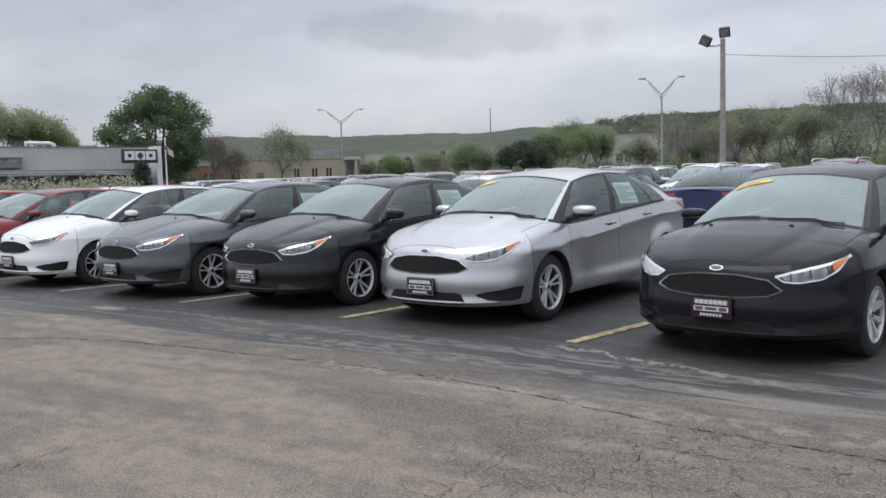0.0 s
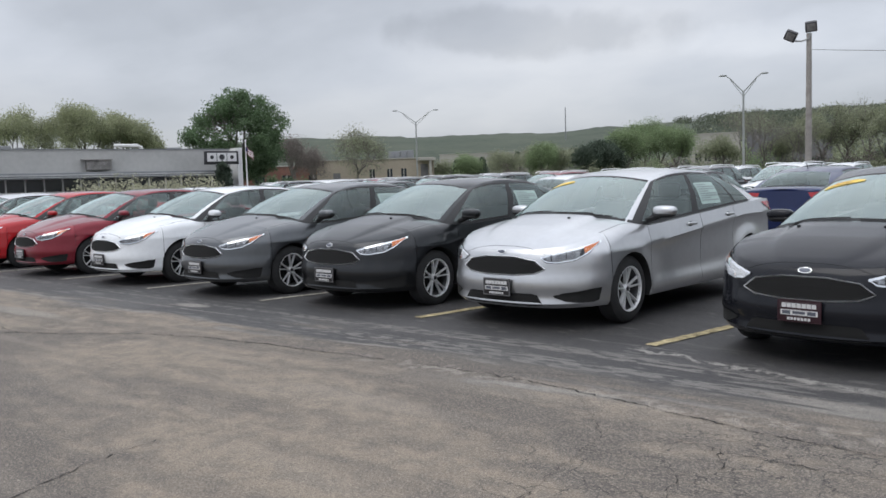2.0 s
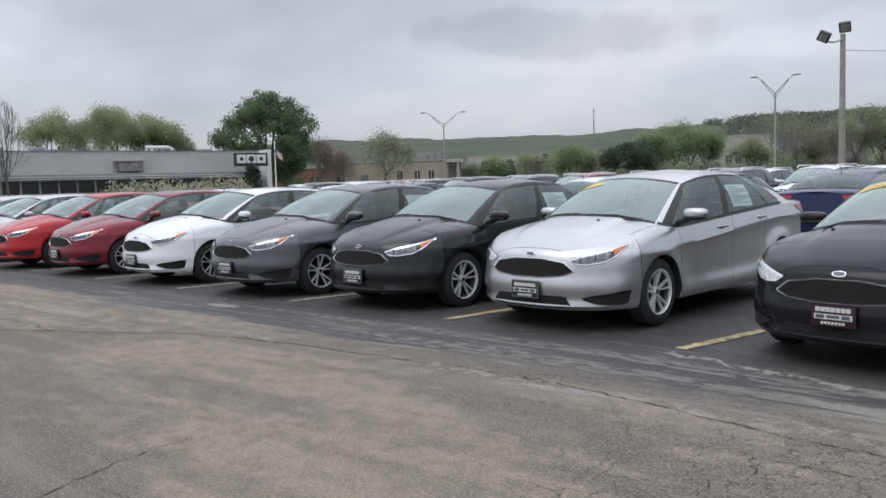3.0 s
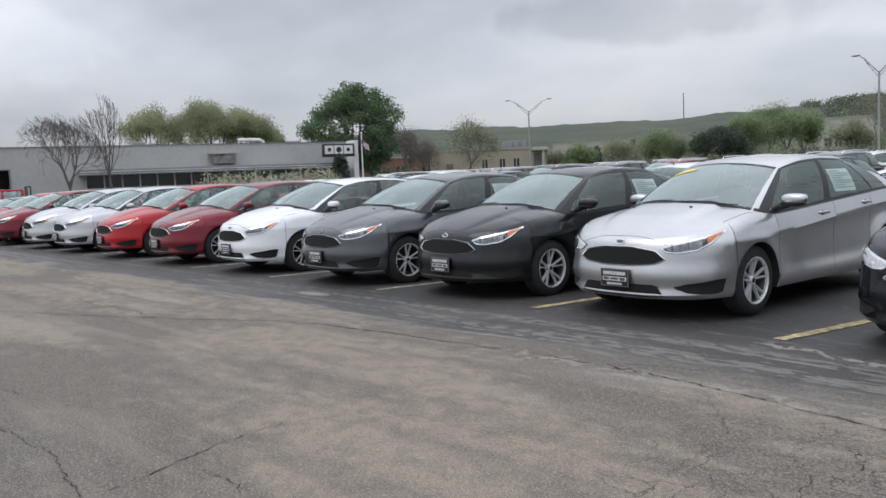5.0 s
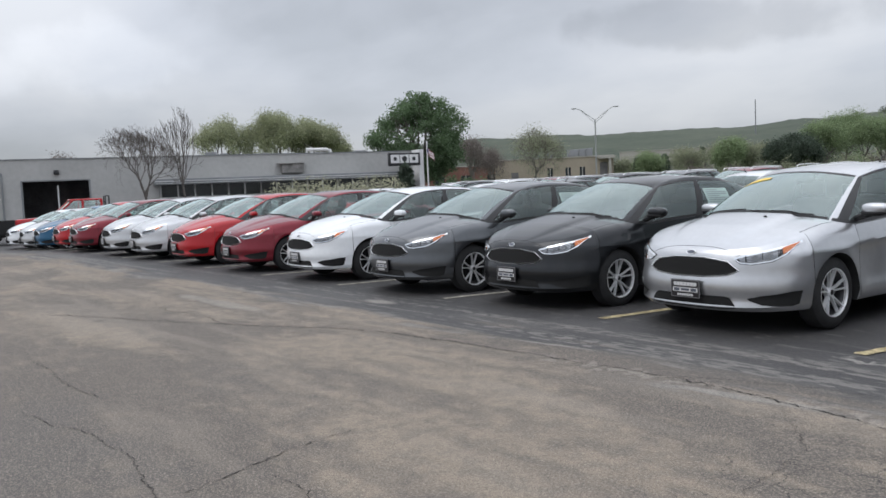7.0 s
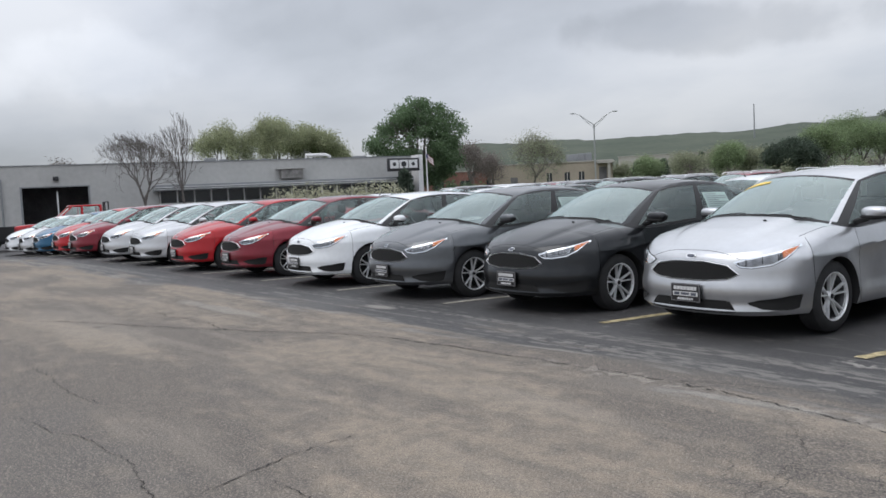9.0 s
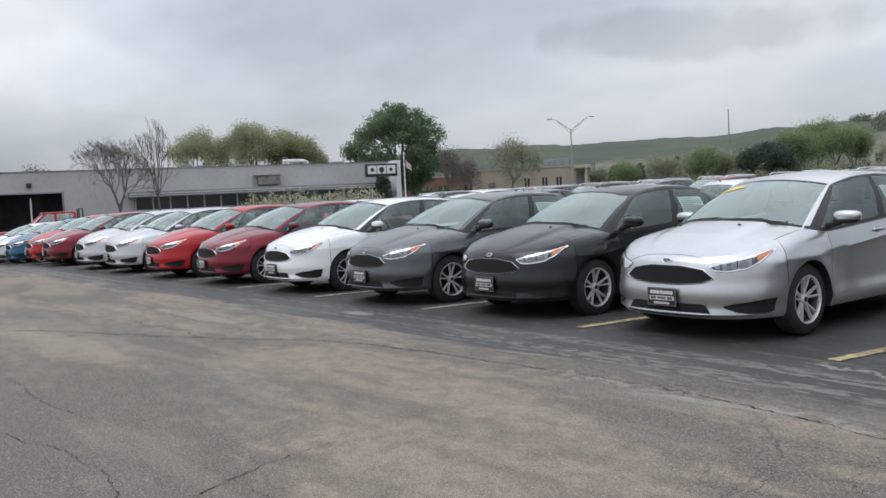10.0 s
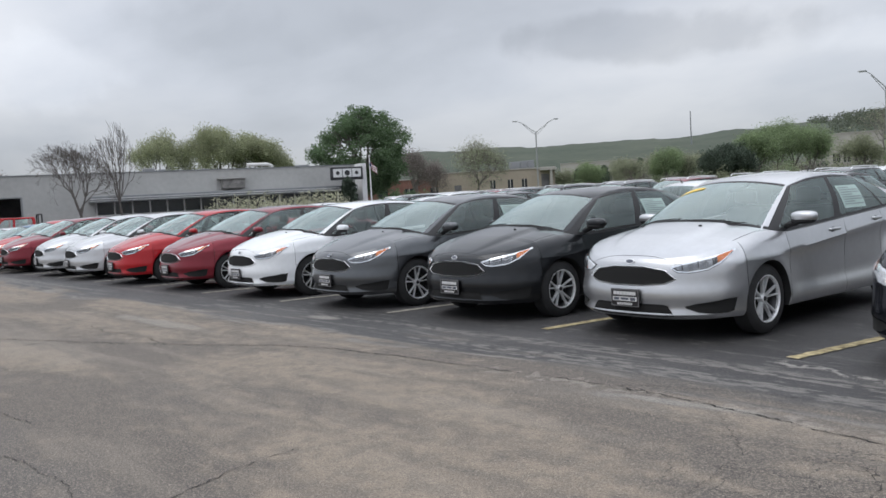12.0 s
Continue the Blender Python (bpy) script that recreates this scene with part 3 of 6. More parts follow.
part("awning_lid", ([(14.3, -.75, 3.78), (16.4, -.62, 3.80), (16.4, 0, 3.84), (14.3, 0, 3.84), (14.3, -.75, 3.74), (16.4, -.62, 3.76), (16.4, 0, 3.8), (14.3, 0, 3.8)], [(0, 1, 2, 3), (4, 7, 6, 5), (0, 4, 5, 1), (1, 5, 6, 2), (3, 7, 4, 0)]), M_RUST, bx)
part("wall_lamp", boxes((-1.3, -.25, 3.45, -.95, 0, 3.75), bevel=.04), M_SIGNBOX, show)
part("downpipe", tube([(-4.55, -.08, 0), (-4.55, -.08, 3.6), (-4.8, -.08, 3.75), (-5.6, -.08, 3.7)], .07, 8), M_METAL, show)
side = part("side_window", boxes((-5.5, -.02, 1.9, -4.75, .1, 2.45)), M_DARKWIN, show)
part("window_frame", boxes((-5.56, -.05, 1.84, -4.69, -.022, 1.9), (-5.56, -.05, 2.45, -4.69, -.022, 2.51), (-5.16, -.05, 1.9, -5.1, -.022, 2.45)), M_WHITE, side)
part("vent_pipe", tube([(19.2, 2, HT - .3), (19.2, 2, HT + .32), (18.9, 2, HT + .42), (17.2, 2, HT + .42)], .13, 8), M_WHITE, show)
for x, w, h in ((9.3, .8, .35), (10.4, .5, .25), (13.6, .5, .2), (21.2, 1.0, .25), (5.8, 2.6, .12)):
    part("roof_unit", boxes((x, 1.5, HT - .3, x + w, 2.3, HT + h), bevel=.03), M_METAL, show)

# flagpole with a limp striped flag
fp = thing("flagpole", pose(-51.6, 38.6, 0), "white flagpole with a striped flag", "flagpole")
part("pole", tube([(0, 0, 0), (0, 0, 4.9)], [.07, .04], 8), M_WHITE, fp)
part("finial", ellipsoid((0, 0, 4.95), (.08, .08, .08), 8, 6, 1), M_WHITE, fp)
M_FRED, M_FBLUE = mat("flag_red", (0.24, 0.09, 0.10), 0.8), mat("flag_blue", (0.04, 0.05, 0.16), 0.8)
for k in range(7):
    rows = []
    for i in range(11):
        u = i / 10
        x, y, drop = .85 * u, .10 * math.sin(u * 9), .55 * u * u
        z = 4.45 - drop - k * .075
        rows.append([(x, y, z), (x, y, z - .075)])
    vs = [q for r in rows for q in r]
    fs = [(2 * i, 2 * i + 1, 2 * i + 3, 2 * i + 2) for i in range(10)]
    part("flag_stripe", (vs, fs), (M_FRED if k % 2 == 0 else M_WHITE), fp)
part("flag_canton", ([(0, -.02, 4.455), (.3, -.09, 4.39), (.3, -.09, 4.11), (0, -.02, 4.16)], [(0, 1, 2, 3)]), M_FBLUE, fp)

# ---------------------------------------------------------------- far buildings
M_BEIGE = mat("beige_block", (0.36, 0.31, 0.25), 0.9, 0, 0.1, 0.3)
M_BRICK = mat("red_brick_wall", (0.20, 0.10, 0.08), 0.9, 0, 0.2, 1.5)
M_PALE = mat("pale_concrete", (0.40, 0.38, 0.35), 0.9, 0, 0.1, 0.2)
M_SLATE = mat("slate_roof", (0.16, 0.16, 0.17), 0.9, 0, 0.15, 0.5)


def at(az, d, z=0.0):
    return Vector((-math.sin(radians(az)) * d, math.cos(radians(az)) * d, z))


def block(name, label, az0, az1, d, h, depth, wall, windows, wz, ww=1.4, face=None):
    """A far flat-roofed building whose front spans two bearings."""
    a, b = at(az0, d), at(az1, d * (1 if face is None else face))
    wdt = (b - a).length
    ang = math.atan2(b.y - a.y, b.x - a.x)
    t = thing(name, Matrix.Translation(a) @ Matrix.Rotation(ang, 4, "Z"), label, "building")
    part("wall", boxes((0, 0, 0, wdt, .3, h), (0, .3, 0, .3, depth, h), (wdt - .3, .3, 0, wdt, depth, h), (.3, depth - .3, 0, wdt - .3, depth, h)), wall, t)
    part("roof", boxes((.3, .3, h - .4, wdt - .3, depth - .3, h - .2)), M_ROOF, t)
    part("coping", boxes((-.1, -.1, h, wdt + .1, .35, h + .15)), M_PALE, t)
    for f in windows:
        w = part("window", boxes((f * wdt - ww / 2, -.03, wz[0], f * wdt + ww / 2, .05, wz[1])), M_DARKWIN, t)
        part("window_frame", boxes((f * wdt - ww / 2 - .12, -.06, wz[0] - .15, f * wdt + ww / 2 + .12, -.032, wz[0]), (f * wdt - .05, -.06, wz[0], f * wdt + .05, -.032, wz[1])), M_PALE, w)
    return t, wdt


b1, w1 = block("workshop_building", "low beige block workshop with a dark doorway", 48.6, 40.6, 112, 4.65, 14, M_BEIGE, (.47, .62, .74), (2.1, 3.4), .7)
part("doorway", boxes((w1 * .885, -.05, 0, w1 * .95, .06, 3.9)), M_DARKIN, b1)
part("side_door", boxes((w1 * .14, -.05, 0, w1 * .20, .06, 3.0)), M_DARKIN, b1)
part("porch_post", boxes((w1 * .955, -1.2, 0, w1 * .975, -.9, 4.4), (w1 * .87, -1.3, 4.35, w1 * 1.01, 0, 4.65)), M_PALE, b1)
for f in (.45, .62, .66, .72, .78):
    part("roof_unit", boxes((w1 * f, 3, 4.3, w1 * f + .9, 4, 5.3 + f * .8), bevel=.05), M_METAL, b1)
block("brick_building", "dark red brick building behind the flagpole", 53.6, 47.6, 118, 4.2, 12, M_BRICK, (.2, .5, .8), (1.8, 3.0))
block("warehouse", "long pale warehouse beyond the scrub", 40.2, 30.5, 190, 7.6, 30, M_PALE, (.12, .3, .5, .7, .9), (3.8, 5.2), 2.5)
b4, w4 = block("office_building", "pale concrete building on the slope among trees", 24.4, 20.4, 150, 8.2, 20, M_PALE, (.35, .5, .65, .8), (3.6, 5.0), 1.0)
b5, w5 = block("hall_building", "grey hall with a slate roof behind trees", 20.0, 15.0, 170, 9.5, 20, M_SLATE, (), (3, 4))

# ---------------------------------------------------------------- hill
M_HILL = mat("hill_grass", (0.046, 0.068, 0.043), 0.95, 0, 0.25, 0.03, second=(0.074, 0.086, 0.058))
ridge = ([-20, 0, 10, 17.8, 21, 23.5, 28.6, 32, 37, 41, 45, 49, 54, 60, 68, 80], [.066, .068, .068, .066, .064, .060, .0590, .0545, .0555, .0545, .0560, .0562, .052, .040, .02, .005])
vs, fs = [], []
rad_rows = [(240, .0), (300, .18), (370, .5), (440, .8), (500, 1.0), (560, 1.02), (700, .9)]
azs = np.arange(-20, 80.1, 0.4)
for r, f in rad_rows:
    for az in azs:
        h = (np.interp(az, *ridge) * 500 + 1.4) * f
        h += (noise.noise((az * .35, r * .01, 3)) * 1.2 + noise.noise((az * 1.1, r * .02, 8)) * .6 + max(noise.noise((az * 3.1, r * .05, 5)), 0) * 1.1) * f
        q = at(az, r, h - (1.0 if f == 0 else 0))
        vs.append(q)
na = len(azs)
for i in range(len(rad_rows) - 1):
    for j in range(na - 1):
        fs.append((i * na + j, i * na + j + 1, (i + 1) * na + j + 1, (i + 1) * na + j))
solid("hill", (vs, fs), M_HILL, "long green grassy hill on the horizon", "hill", "structure", sharp=180)
part_mast = thing("radio_mast", Matrix.Translation(at(31.6, 420, 18)), "thin grey mast standing on the hill", "mast")
part("mast", tube([(0, 0, 0), (0, 0, 18.5)], [.32, .22], 6), M_METAL, part_mast)

# ---------------------------------------------------------------- poles
M_GALV = mat("galvanised_steel", (0.36, 0.37, 0.37), 0.5, 0.6, 0.1, 1)
M_TIMBER = mat("weathered_timber", (0.30, 0.28, 0.26), 0.9, 0, 0.25, 3, 0.4, 30)


def street_lamp(az, d, top, arm, turn):
    t = thing("street_lamp", Matrix.Translation(at(az, d)) @ Matrix.Rotation(radians(az + turn), 4, "Z"), "galvanised twin-arm street lamp", "street lamp", "street lamps")
    part("pole", tube([(0, 0, 0), (0, 0, top - 1.5)], [.13, .085], 8), M_GALV, t)
    for s in (1, -1):
        part("arm", tube([(0, 0, top - 1.6), (s * arm * .25, 0, top - 1.1), (s * arm * .6, 0, top - .35), (s * arm * .8, 0, top - .1)], [.055, .05, .045, .04], 6), M_GALV, t)
        part("brace", tube([(0, 0, top - 2.0), (s * arm * .3, 0, top - 1.25), (s * arm * .6, 0, top - .45)], .03, 5), M_GALV, t)
        part("lamp_head", ellipsoid((s * arm * .95, 0, top - .05), (.36, .14, .085), 10, 6, .8), M_GALV, t)


street_lamp(41.75, 108, 10.75, 2.75, 0)
street_lamp(20.2, 80, 10.2, 1.85, 0)
fl = thing("floodlight_pole", Matrix.Translation(at(16.35, 50)) @ Matrix.Rotation(radians(16), 4, "Z"), "weathered timber pole with two floodlights", "floodlight pole")
part("pole", tube([(0, 0, 0), (0, 0, 8.8)], [.19, .135], 10), M_TIMBER, fl)
part("bracket", tube([(-.75, -.1, 8.45), (-.4, -.1, 8.4), (0, -.12, 8.5), (.05, -.12, 8.8)], .05, 6), M_GALV, fl)
for x, z, tilt in ((-.92, 8.72, 28), (.10, 9.12, -4)):
    bm = boxes((-.30, -.12, -.27, .30, .22, .27), bevel=.05)
    bmesh.ops.rotate(bm, verts=bm.verts, matrix=Matrix.Rotation(radians(tilt), 3, "Y") @ Matrix.Rotation(radians(24), 3, "X"))
    bmesh.ops.translate(bm, verts=bm.verts, vec=(x, -.15, z))
    f = part("floodlight", bm, M_SIGNBOX, fl)
    bm = boxes((-.22, -.135, -.20, .22, -.122, .20))
    bmesh.ops.rotate(bm, verts=bm.verts, matrix=Matrix.Rotation(radians(tilt), 3, "Y") @ Matrix.Rotation(radians(24), 3, "X"))
    bmesh.ops.translate(bm, verts=bm.verts, vec=(x, -.15, z))
    part("floodlight_glass", bm, M_RUST, f)
p0, p1 = at(16.35, 50, 7.95), at(-2, 52, 7.2)
solid("power_cable", tube([p0.lerp(p1, t) - Vector((0, 0, 1.0 * 4 * t * (1 - t) * .35)) for t in np.linspace(0, 1, 16)], .013, 5), M_SIGNBOX, "thin black overhead power cable", "cable")

# ---------------------------------------------------------------- trees
M_BARK = mat("grey_bark", (0.145, 0.130, 0.120), 0.95, 0, 0.25, 4)
# willow, bud and fresh are paler than real leaves: distance haze mixed into the colour
LEAF = {
    "maple": leaf("maple_leaf", (0.12, 0.185, 0.092), 0.25),
    "willow": leaf("willow_leaf", (0.33, 0.355, 0.22), 0.2),
    "bud": leaf("budding_leaf", (0.28, 0.30, 0.20), 0.25),
    "fresh": leaf("fresh_leaf", (0.24, 0.31, 0.165), 0.25),
    "ever": leaf("evergreen_needle", (0.080, 0.108, 0.078), 0.35),
    "blossom": leaf("pale_blossom", (0.48, 0.48, 0.35), 0.3),
    "twig": leaf("reddish_twig", (0.20, 0.17, 0.155), 0.3),
}


def leaves(rng, centres, sigma, per, size):
    """Loose quads scattered round the given places."""
    c = np.repeat(np.array(centres), per, axis=0)
    c = c + np.clip(rng.normal(0, 1, c.shape), -1.7, 1.7) * np.array(sigma)
    k = len(c)
    u = rng.normal(0, 1, (k, 3))
    u /= np.linalg.norm(u, axis=1)[:, None]
    w = np.cross(u, rng.normal(0, 1, (k, 3)))
    w /= np.linalg.norm(w, axis=1)[:, None]
    s = size * rng.uniform(.55, 1.3, (k, 1))
    vs = np.stack([c - u * s, c + w * s * .55, c + u * s, c - w * s * .55], 1).reshape(-1, 3)
    return vs, np.arange(4 * k).reshape(-1, 4)


def skeleton_of(rng, height, spread, trunk, levels, fan, fork=0.28, kids=3):
    segs = []

    def grow(p, d, length, r, depth):
        bend = Vector(rng.normal(0, .08, 3))
        mid = p + d * length * .5 + bend * length
        end = p + d * length
        segs.append((p, mid, end, r, r * .62, depth))
        if depth >= levels:
            return
        n_kids = kids + (1 if depth == 0 else 0)
        for k in range(n_kids):
            ang = radians(rng.uniform(*fan))
            rot = 2 * math.pi * (k / n_kids) + rng.uniform(-.6, .6)
            side = d.cross(Vector((math.cos(rot), math.sin(rot), .2))).normalized()
            nd = (d * math.cos(ang) + side * math.sin(ang) + Vector((0, 0, .12))).normalized()
            start = end if k else p.lerp(end, .72)
            grow(start, nd, length * rng.uniform(.62, .85), r * .6, depth + 1)
    grow(Vector((0, 0, 0)), Vector((0, 0, 1)), height * fork, trunk, 0)
    zs = max(s[2].z for s in segs)
    rs = np.percentile([math.hypot(s[2].x, s[2].y) for s in segs], 96)

    def fit_(q):
        return Vector((q.x * spread / rs, q.y * spread / rs, q.z * height / zs))
    return [(fit_(a), fit_(b), fit_(c), r0, r1, dp) for a, b, c, r0, r1, dp in segs]


def tree(az, d, height, spread, seed, label, kind, per=10, size=.2, sigma=.5, levels=4, fan=(18, 45), trunk=.22, name="tree", inner=True, fork=.28, kids=3, base=0.0, thin=1.0):
    rng = np.random.default_rng(seed)
    t = thing(name, Matrix.Translation(at(az, d, base)), label, "tree" if name == "tree" else "shrub", "trees" if name == "tree" else "shrubs")
    segs = skeleton_of(rng, height, spread, trunk, levels, fan, fork, kids)
    vs, fs = [], []
    for a, b, c, r0, r1, dp in segs:
        tube_into(vs, fs, [a, b, c], [max(r0, .022 * thin), max((r0 + r1) / 2, .02 * thin), max(r1, .016 * thin)], 5 if dp < 2 else 3, cap=False)
    part("trunk", (vs, fs), M_BARK, t)
    if per:
        cs = [s[2] for s in segs if s[5] >= levels - (1 if inner else 0)] + [s[1] for s in segs if s[5] == levels]
        lv, lf = leaves(rng, cs, sigma, int(per * 2.2), size * .64)
        lv[:, 2] = np.maximum(lv[:, 2], .1)
        part("crown", (lv, lf), LEAF[kind], t, sharp=None)
    return t


def shrub(az, d, height, spread, seed, label, kind, count=900, size=.16):
    """Low bush: short stems and a loose mound of leaves with an uneven outline."""
    rng = np.random.default_rng(seed)
    t = thing("shrub", Matrix.Translation(at(az, d)), label, "shrub", "shrubs")
    vs, fs = [], []
    tips = []
    for k in range(16):
        a, q = rng.uniform(0, 6.28), rng.uniform(.2, 1) ** .6
        tip = Vector((math.cos(a) * spread * q, math.sin(a) * spread * q, height * (1 - .55 * q * q) * rng.uniform(.7, 1.0)))
        tube_into(vs, fs, [(0, 0, 0), tip * .5 + Vector((0, 0, height * .1)), tip], [.05, .035, .015], 4, cap=False)
        tips += [tip, tip * .72, tip * .5 + Vector((0, 0, .2))]
    part("stem", (vs, fs), M_BARK, t)
    lv, lf = leaves(rng, tips, (spread * .17, spread * .17, height * .13), max(1, int(count * 1.7) // len(tips)), size * .72)
    lv[:, 2] = np.maximum(lv[:, 2], .03)
    part("foliage", (lv, lf), LEAF[kind], t, sharp=None)
    return t


def conifer(az, d, height, spread, seed, label):
    rng = np.random.default_rng(seed)
    t = thing("tree", Matrix.Translation(at(az, d)), label, "tree", "trees")
    part("trunk", tube([(0, 0, 0), (0, 0, height)], [.14, .02], 6), M_BARK, t)
    cs = []
    for k in range(260):
        f = rng.uniform(0, 1) ** 1.3
        r = spread * (1 - f) ** .75 * rng.uniform(.3, 1.0)
        a = rng.uniform(0, 6.28)
        cs.append((math.cos(a) * r, math.sin(a) * r, .15 + f * height * .98))
    lv, lf = leaves(rng, cs, (.18, .18, .16), 9, .20)
    part("crown", (lv, lf), LEAF["ever"], t, sharp=None)
    return t


# the dense green maple beside the showroom
rng = np.random.default_rng(5)
mp = thing("tree", Matrix.Translation(at(53.7, 86)), "dense dark green maple in full leaf", "tree", "trees")
sk = skeleton_of(rng, 10.2, 4.2, .35, 4, (22, 50), .24, 3)
vs, fs = [], []
for a, b, c, r0, r1, dp in sk:
    tube_into(vs, fs, [a, b, c], [r0, (r0 + r1) / 2, r1], 5 if dp < 2 else 3, cap=False)
part("trunk", (vs, fs), M_BARK, mp)
cs = []
while len(cs) < 250:
    q = rng.normal(0, 1, 3)
    q /= np.linalg.norm(q)
    q *= rng.uniform(.45, 1.0) ** .5
    z = 6.0 + q[2] * (5.0 if q[2] > 0 else 4.2)
    w = 4.75 * (1 - .28 * max(q[2], 0) ** 2) * (1 - .25 * max(-q[2], 0))
    lump = 1 + .26 * noise.noise((q[0] * 2.2, q[1] * 2.2, q[2] * 2.2))
    cs.append((q[0] * w * lump, q[1] * w * lump, 6.0 + (z - 6.0) * lump))
lv, lf = leaves(rng, cs, (.40, .40, .34), 170, .12)
part("crown", (lv, lf), LEAF["maple"], mp, sharp=None)

# bare and budding trees round the showroom
tree(71.9, 57, 6.3, 2.8, 11, "bare multi-stemmed tree in front of the showroom", "twig", per=0, levels=7, fan=(18, 46), trunk=.12, fork=.17, kids=3, thin=.28)
tree(69.5, 58, 7.6, 1.5, 12, "slender bare tree in front of the showroom", "twig", per=0, levels=5, fan=(14, 36), trunk=.09, fork=.18, kids=3, thin=.35)
tree(66.8, 112, 11.6, 4.0, 13, "rounded pale green budding tree behind the roof", "willow", per=34, size=.16, sigma=.46, levels=4, fan=(15, 42))
tree(63.0, 112, 11.7, 4.3, 14, "broad pale green tree behind the roof", "willow", per=62, size=.17, sigma=.55, levels=4, fan=(18, 48))
tree(60.6, 114, 11.2, 4.0, 15, "pale green tree behind the roof", "willow", per=56, size=.17, sigma=.5, levels=4, fan=(18, 48))
tree(58.7, 116, 8.0, 1.0, 16, "small pale tree behind the roof", "willow", per=6, size=.22, sigma=.35, levels=4, fan=(12, 30))
tree(76.5, 130, 8.4, 3.0, 17, "distant bare tree behind the roof", "twig", per=6, size=.2, sigma=.5, levels=4)
tree(79.6, 140, 7.4, 3.0, 18, "distant bare tree behind the roof", "twig", per=6, size=.2, sigma=.5, levels=4)
for k, (az, h) in enumerate(((62.7, 1.95), (61.4, 2.0), (60.0, 2.05), (58.6, 2.0), (57.3, 2.1), (56.1, 2.05))):
    shrub(az, 59, h + .35, 1.6, 30 + k, "pale blossoming hedge shrub before the showroom", "blossom", 1100, .11)
conifer(54.75, 66, 3.1, .75, 40, "dark columnar evergreen beside the sign")
for az, h, sd in ((29.9, 5.0, 41), (29.1, 5.6, 42)):
    tree(az, 106, h, h * .42, sd, "dark broad green tree among scrub", "ever", per=34, size=.17, sigma=.42, levels=4, fan=(20, 50), trunk=.16, fork=.14)
conifer(34.9, 120, 5.2, 1.0, 43, "narrow dark evergreen among scrub")
conifer(37.3, 112, 4.3, 1.3, 44, "small dark evergreen by the street lamp")
conifer(39.0, 110, 4.0, 1.3, 45, "small dark evergreen by the street lamp")
for k, az in enumerate((52.0, 51.0, 50.0)):
    shrub(az, 92, 3.0 - .3 * k, 1.8, 50 + k, "green shrub beside the flagpole", "maple", 900, .2)
tree(50.2, 104, 7.4, 2.2, 60, "reddish bare tree beside the maple", "twig", per=4, size=.12, sigma=.5, levels=5)
tree(48.8, 108, 6.0, 2.4, 61, "reddish bare tree beside the maple", "twig", per=4, size=.12, sigma=.5, levels=5)
tree(45.8, 98, 8.0, 3.6, 62, "sparse spreading tree before the beige workshop", "bud", per=2, size=.12, sigma=.5, levels=6, fan=(24, 58), trunk=.16, fork=.12, thin=.8)
# scrub and trees along the road
rs = random.Random(8)
spec = [(38.2, 4.4, "fresh"), (36.4, 5.0, "bud"), (35.6, 4.6, "bud"), (34.0, 5.6, "bud"), (33.0, 5.4, "fresh"), (32.0, 4.8, "bud"), (31.0, 5.2, "bud"), (27.6, 6.9, "fresh"), (26.4, 7.9, "fresh"), (25.4, 8.4, "fresh"), (24.4, 7.6, "fresh"), (39.8, 4.0, "bud")]
for k, (az, h, kind) in enumerate(spec):
    tree(az, 112 + rs.uniform(-6, 8), h, h * .36, 70 + k, "fresh green roadside tree" if kind == "fresh" else "budding roadside tree with thin branches", kind, per=30 if kind == "fresh" else 12, size=.14, sigma=.52, levels=4, fan=(18, 48), trunk=.14, fork=.16)
spec2 = [(21.4, 5.2), (20.1, 9.0), (18.9, 8.4), (18.0, 5.6), (17.0, 6.6), (15.6, 7.9), (14.3, 7.6), (13.0, 9.6), (12.1, 7.6), (11.2, 7.4), (9.8, 11.2), (8.6, 8.2), (7.4, 11.2), (6.2, 11.8), (5.0, 10.2), (3.8, 9.5), (2.2, 9.5), (0.6, 9.5)]
for k, (az, h) in enumerate(spec2):
    tall = k % 3 == 1 or h > 8
    tree(az, 98 + rs.uniform(-6, 10), h, h * (.38 if tall else .44), 100 + k, "tall bare tree with fine upper twigs" if tall else "olive budding roadside tree", ("twig" if h > 9.9 else "bud"), per=2 if tall else 14, size=.085 if tall else .14, sigma=.35, levels=5 if tall else 4, fan=(14, 38) if tall else (18, 48), trunk=.13, fork=.17 if tall else .13, thin=.6)
for k in range(46):
    az = 22.4 - k * .5
    kind = ("bud", "ever", "bud", "fresh", "twig")[(k * 3) % 5]
    shrub(az, 90 + rs.uniform(0, 22), rs.uniform(2.4, 4.9), rs.uniform(1.6, 2.6), 140 + k, "tangled roadside shrub along the road", kind, 900, .17)

# low scrub that fills in before the warehouse
for k in range(34):
    az = 40.0 - k * .5 + rs.uniform(-.2, .2)
    kind = ("bud", "fresh", "bud", "twig", "fresh", "ever", "bud")[k % 7]
    shrub(az, 100 + rs.uniform(0, 16), rs.uniform(2.2, 3.7), rs.uniform(1.5, 2.4), 200 + k, "low tangled scrub before the pale warehouse", kind, 700, .17)

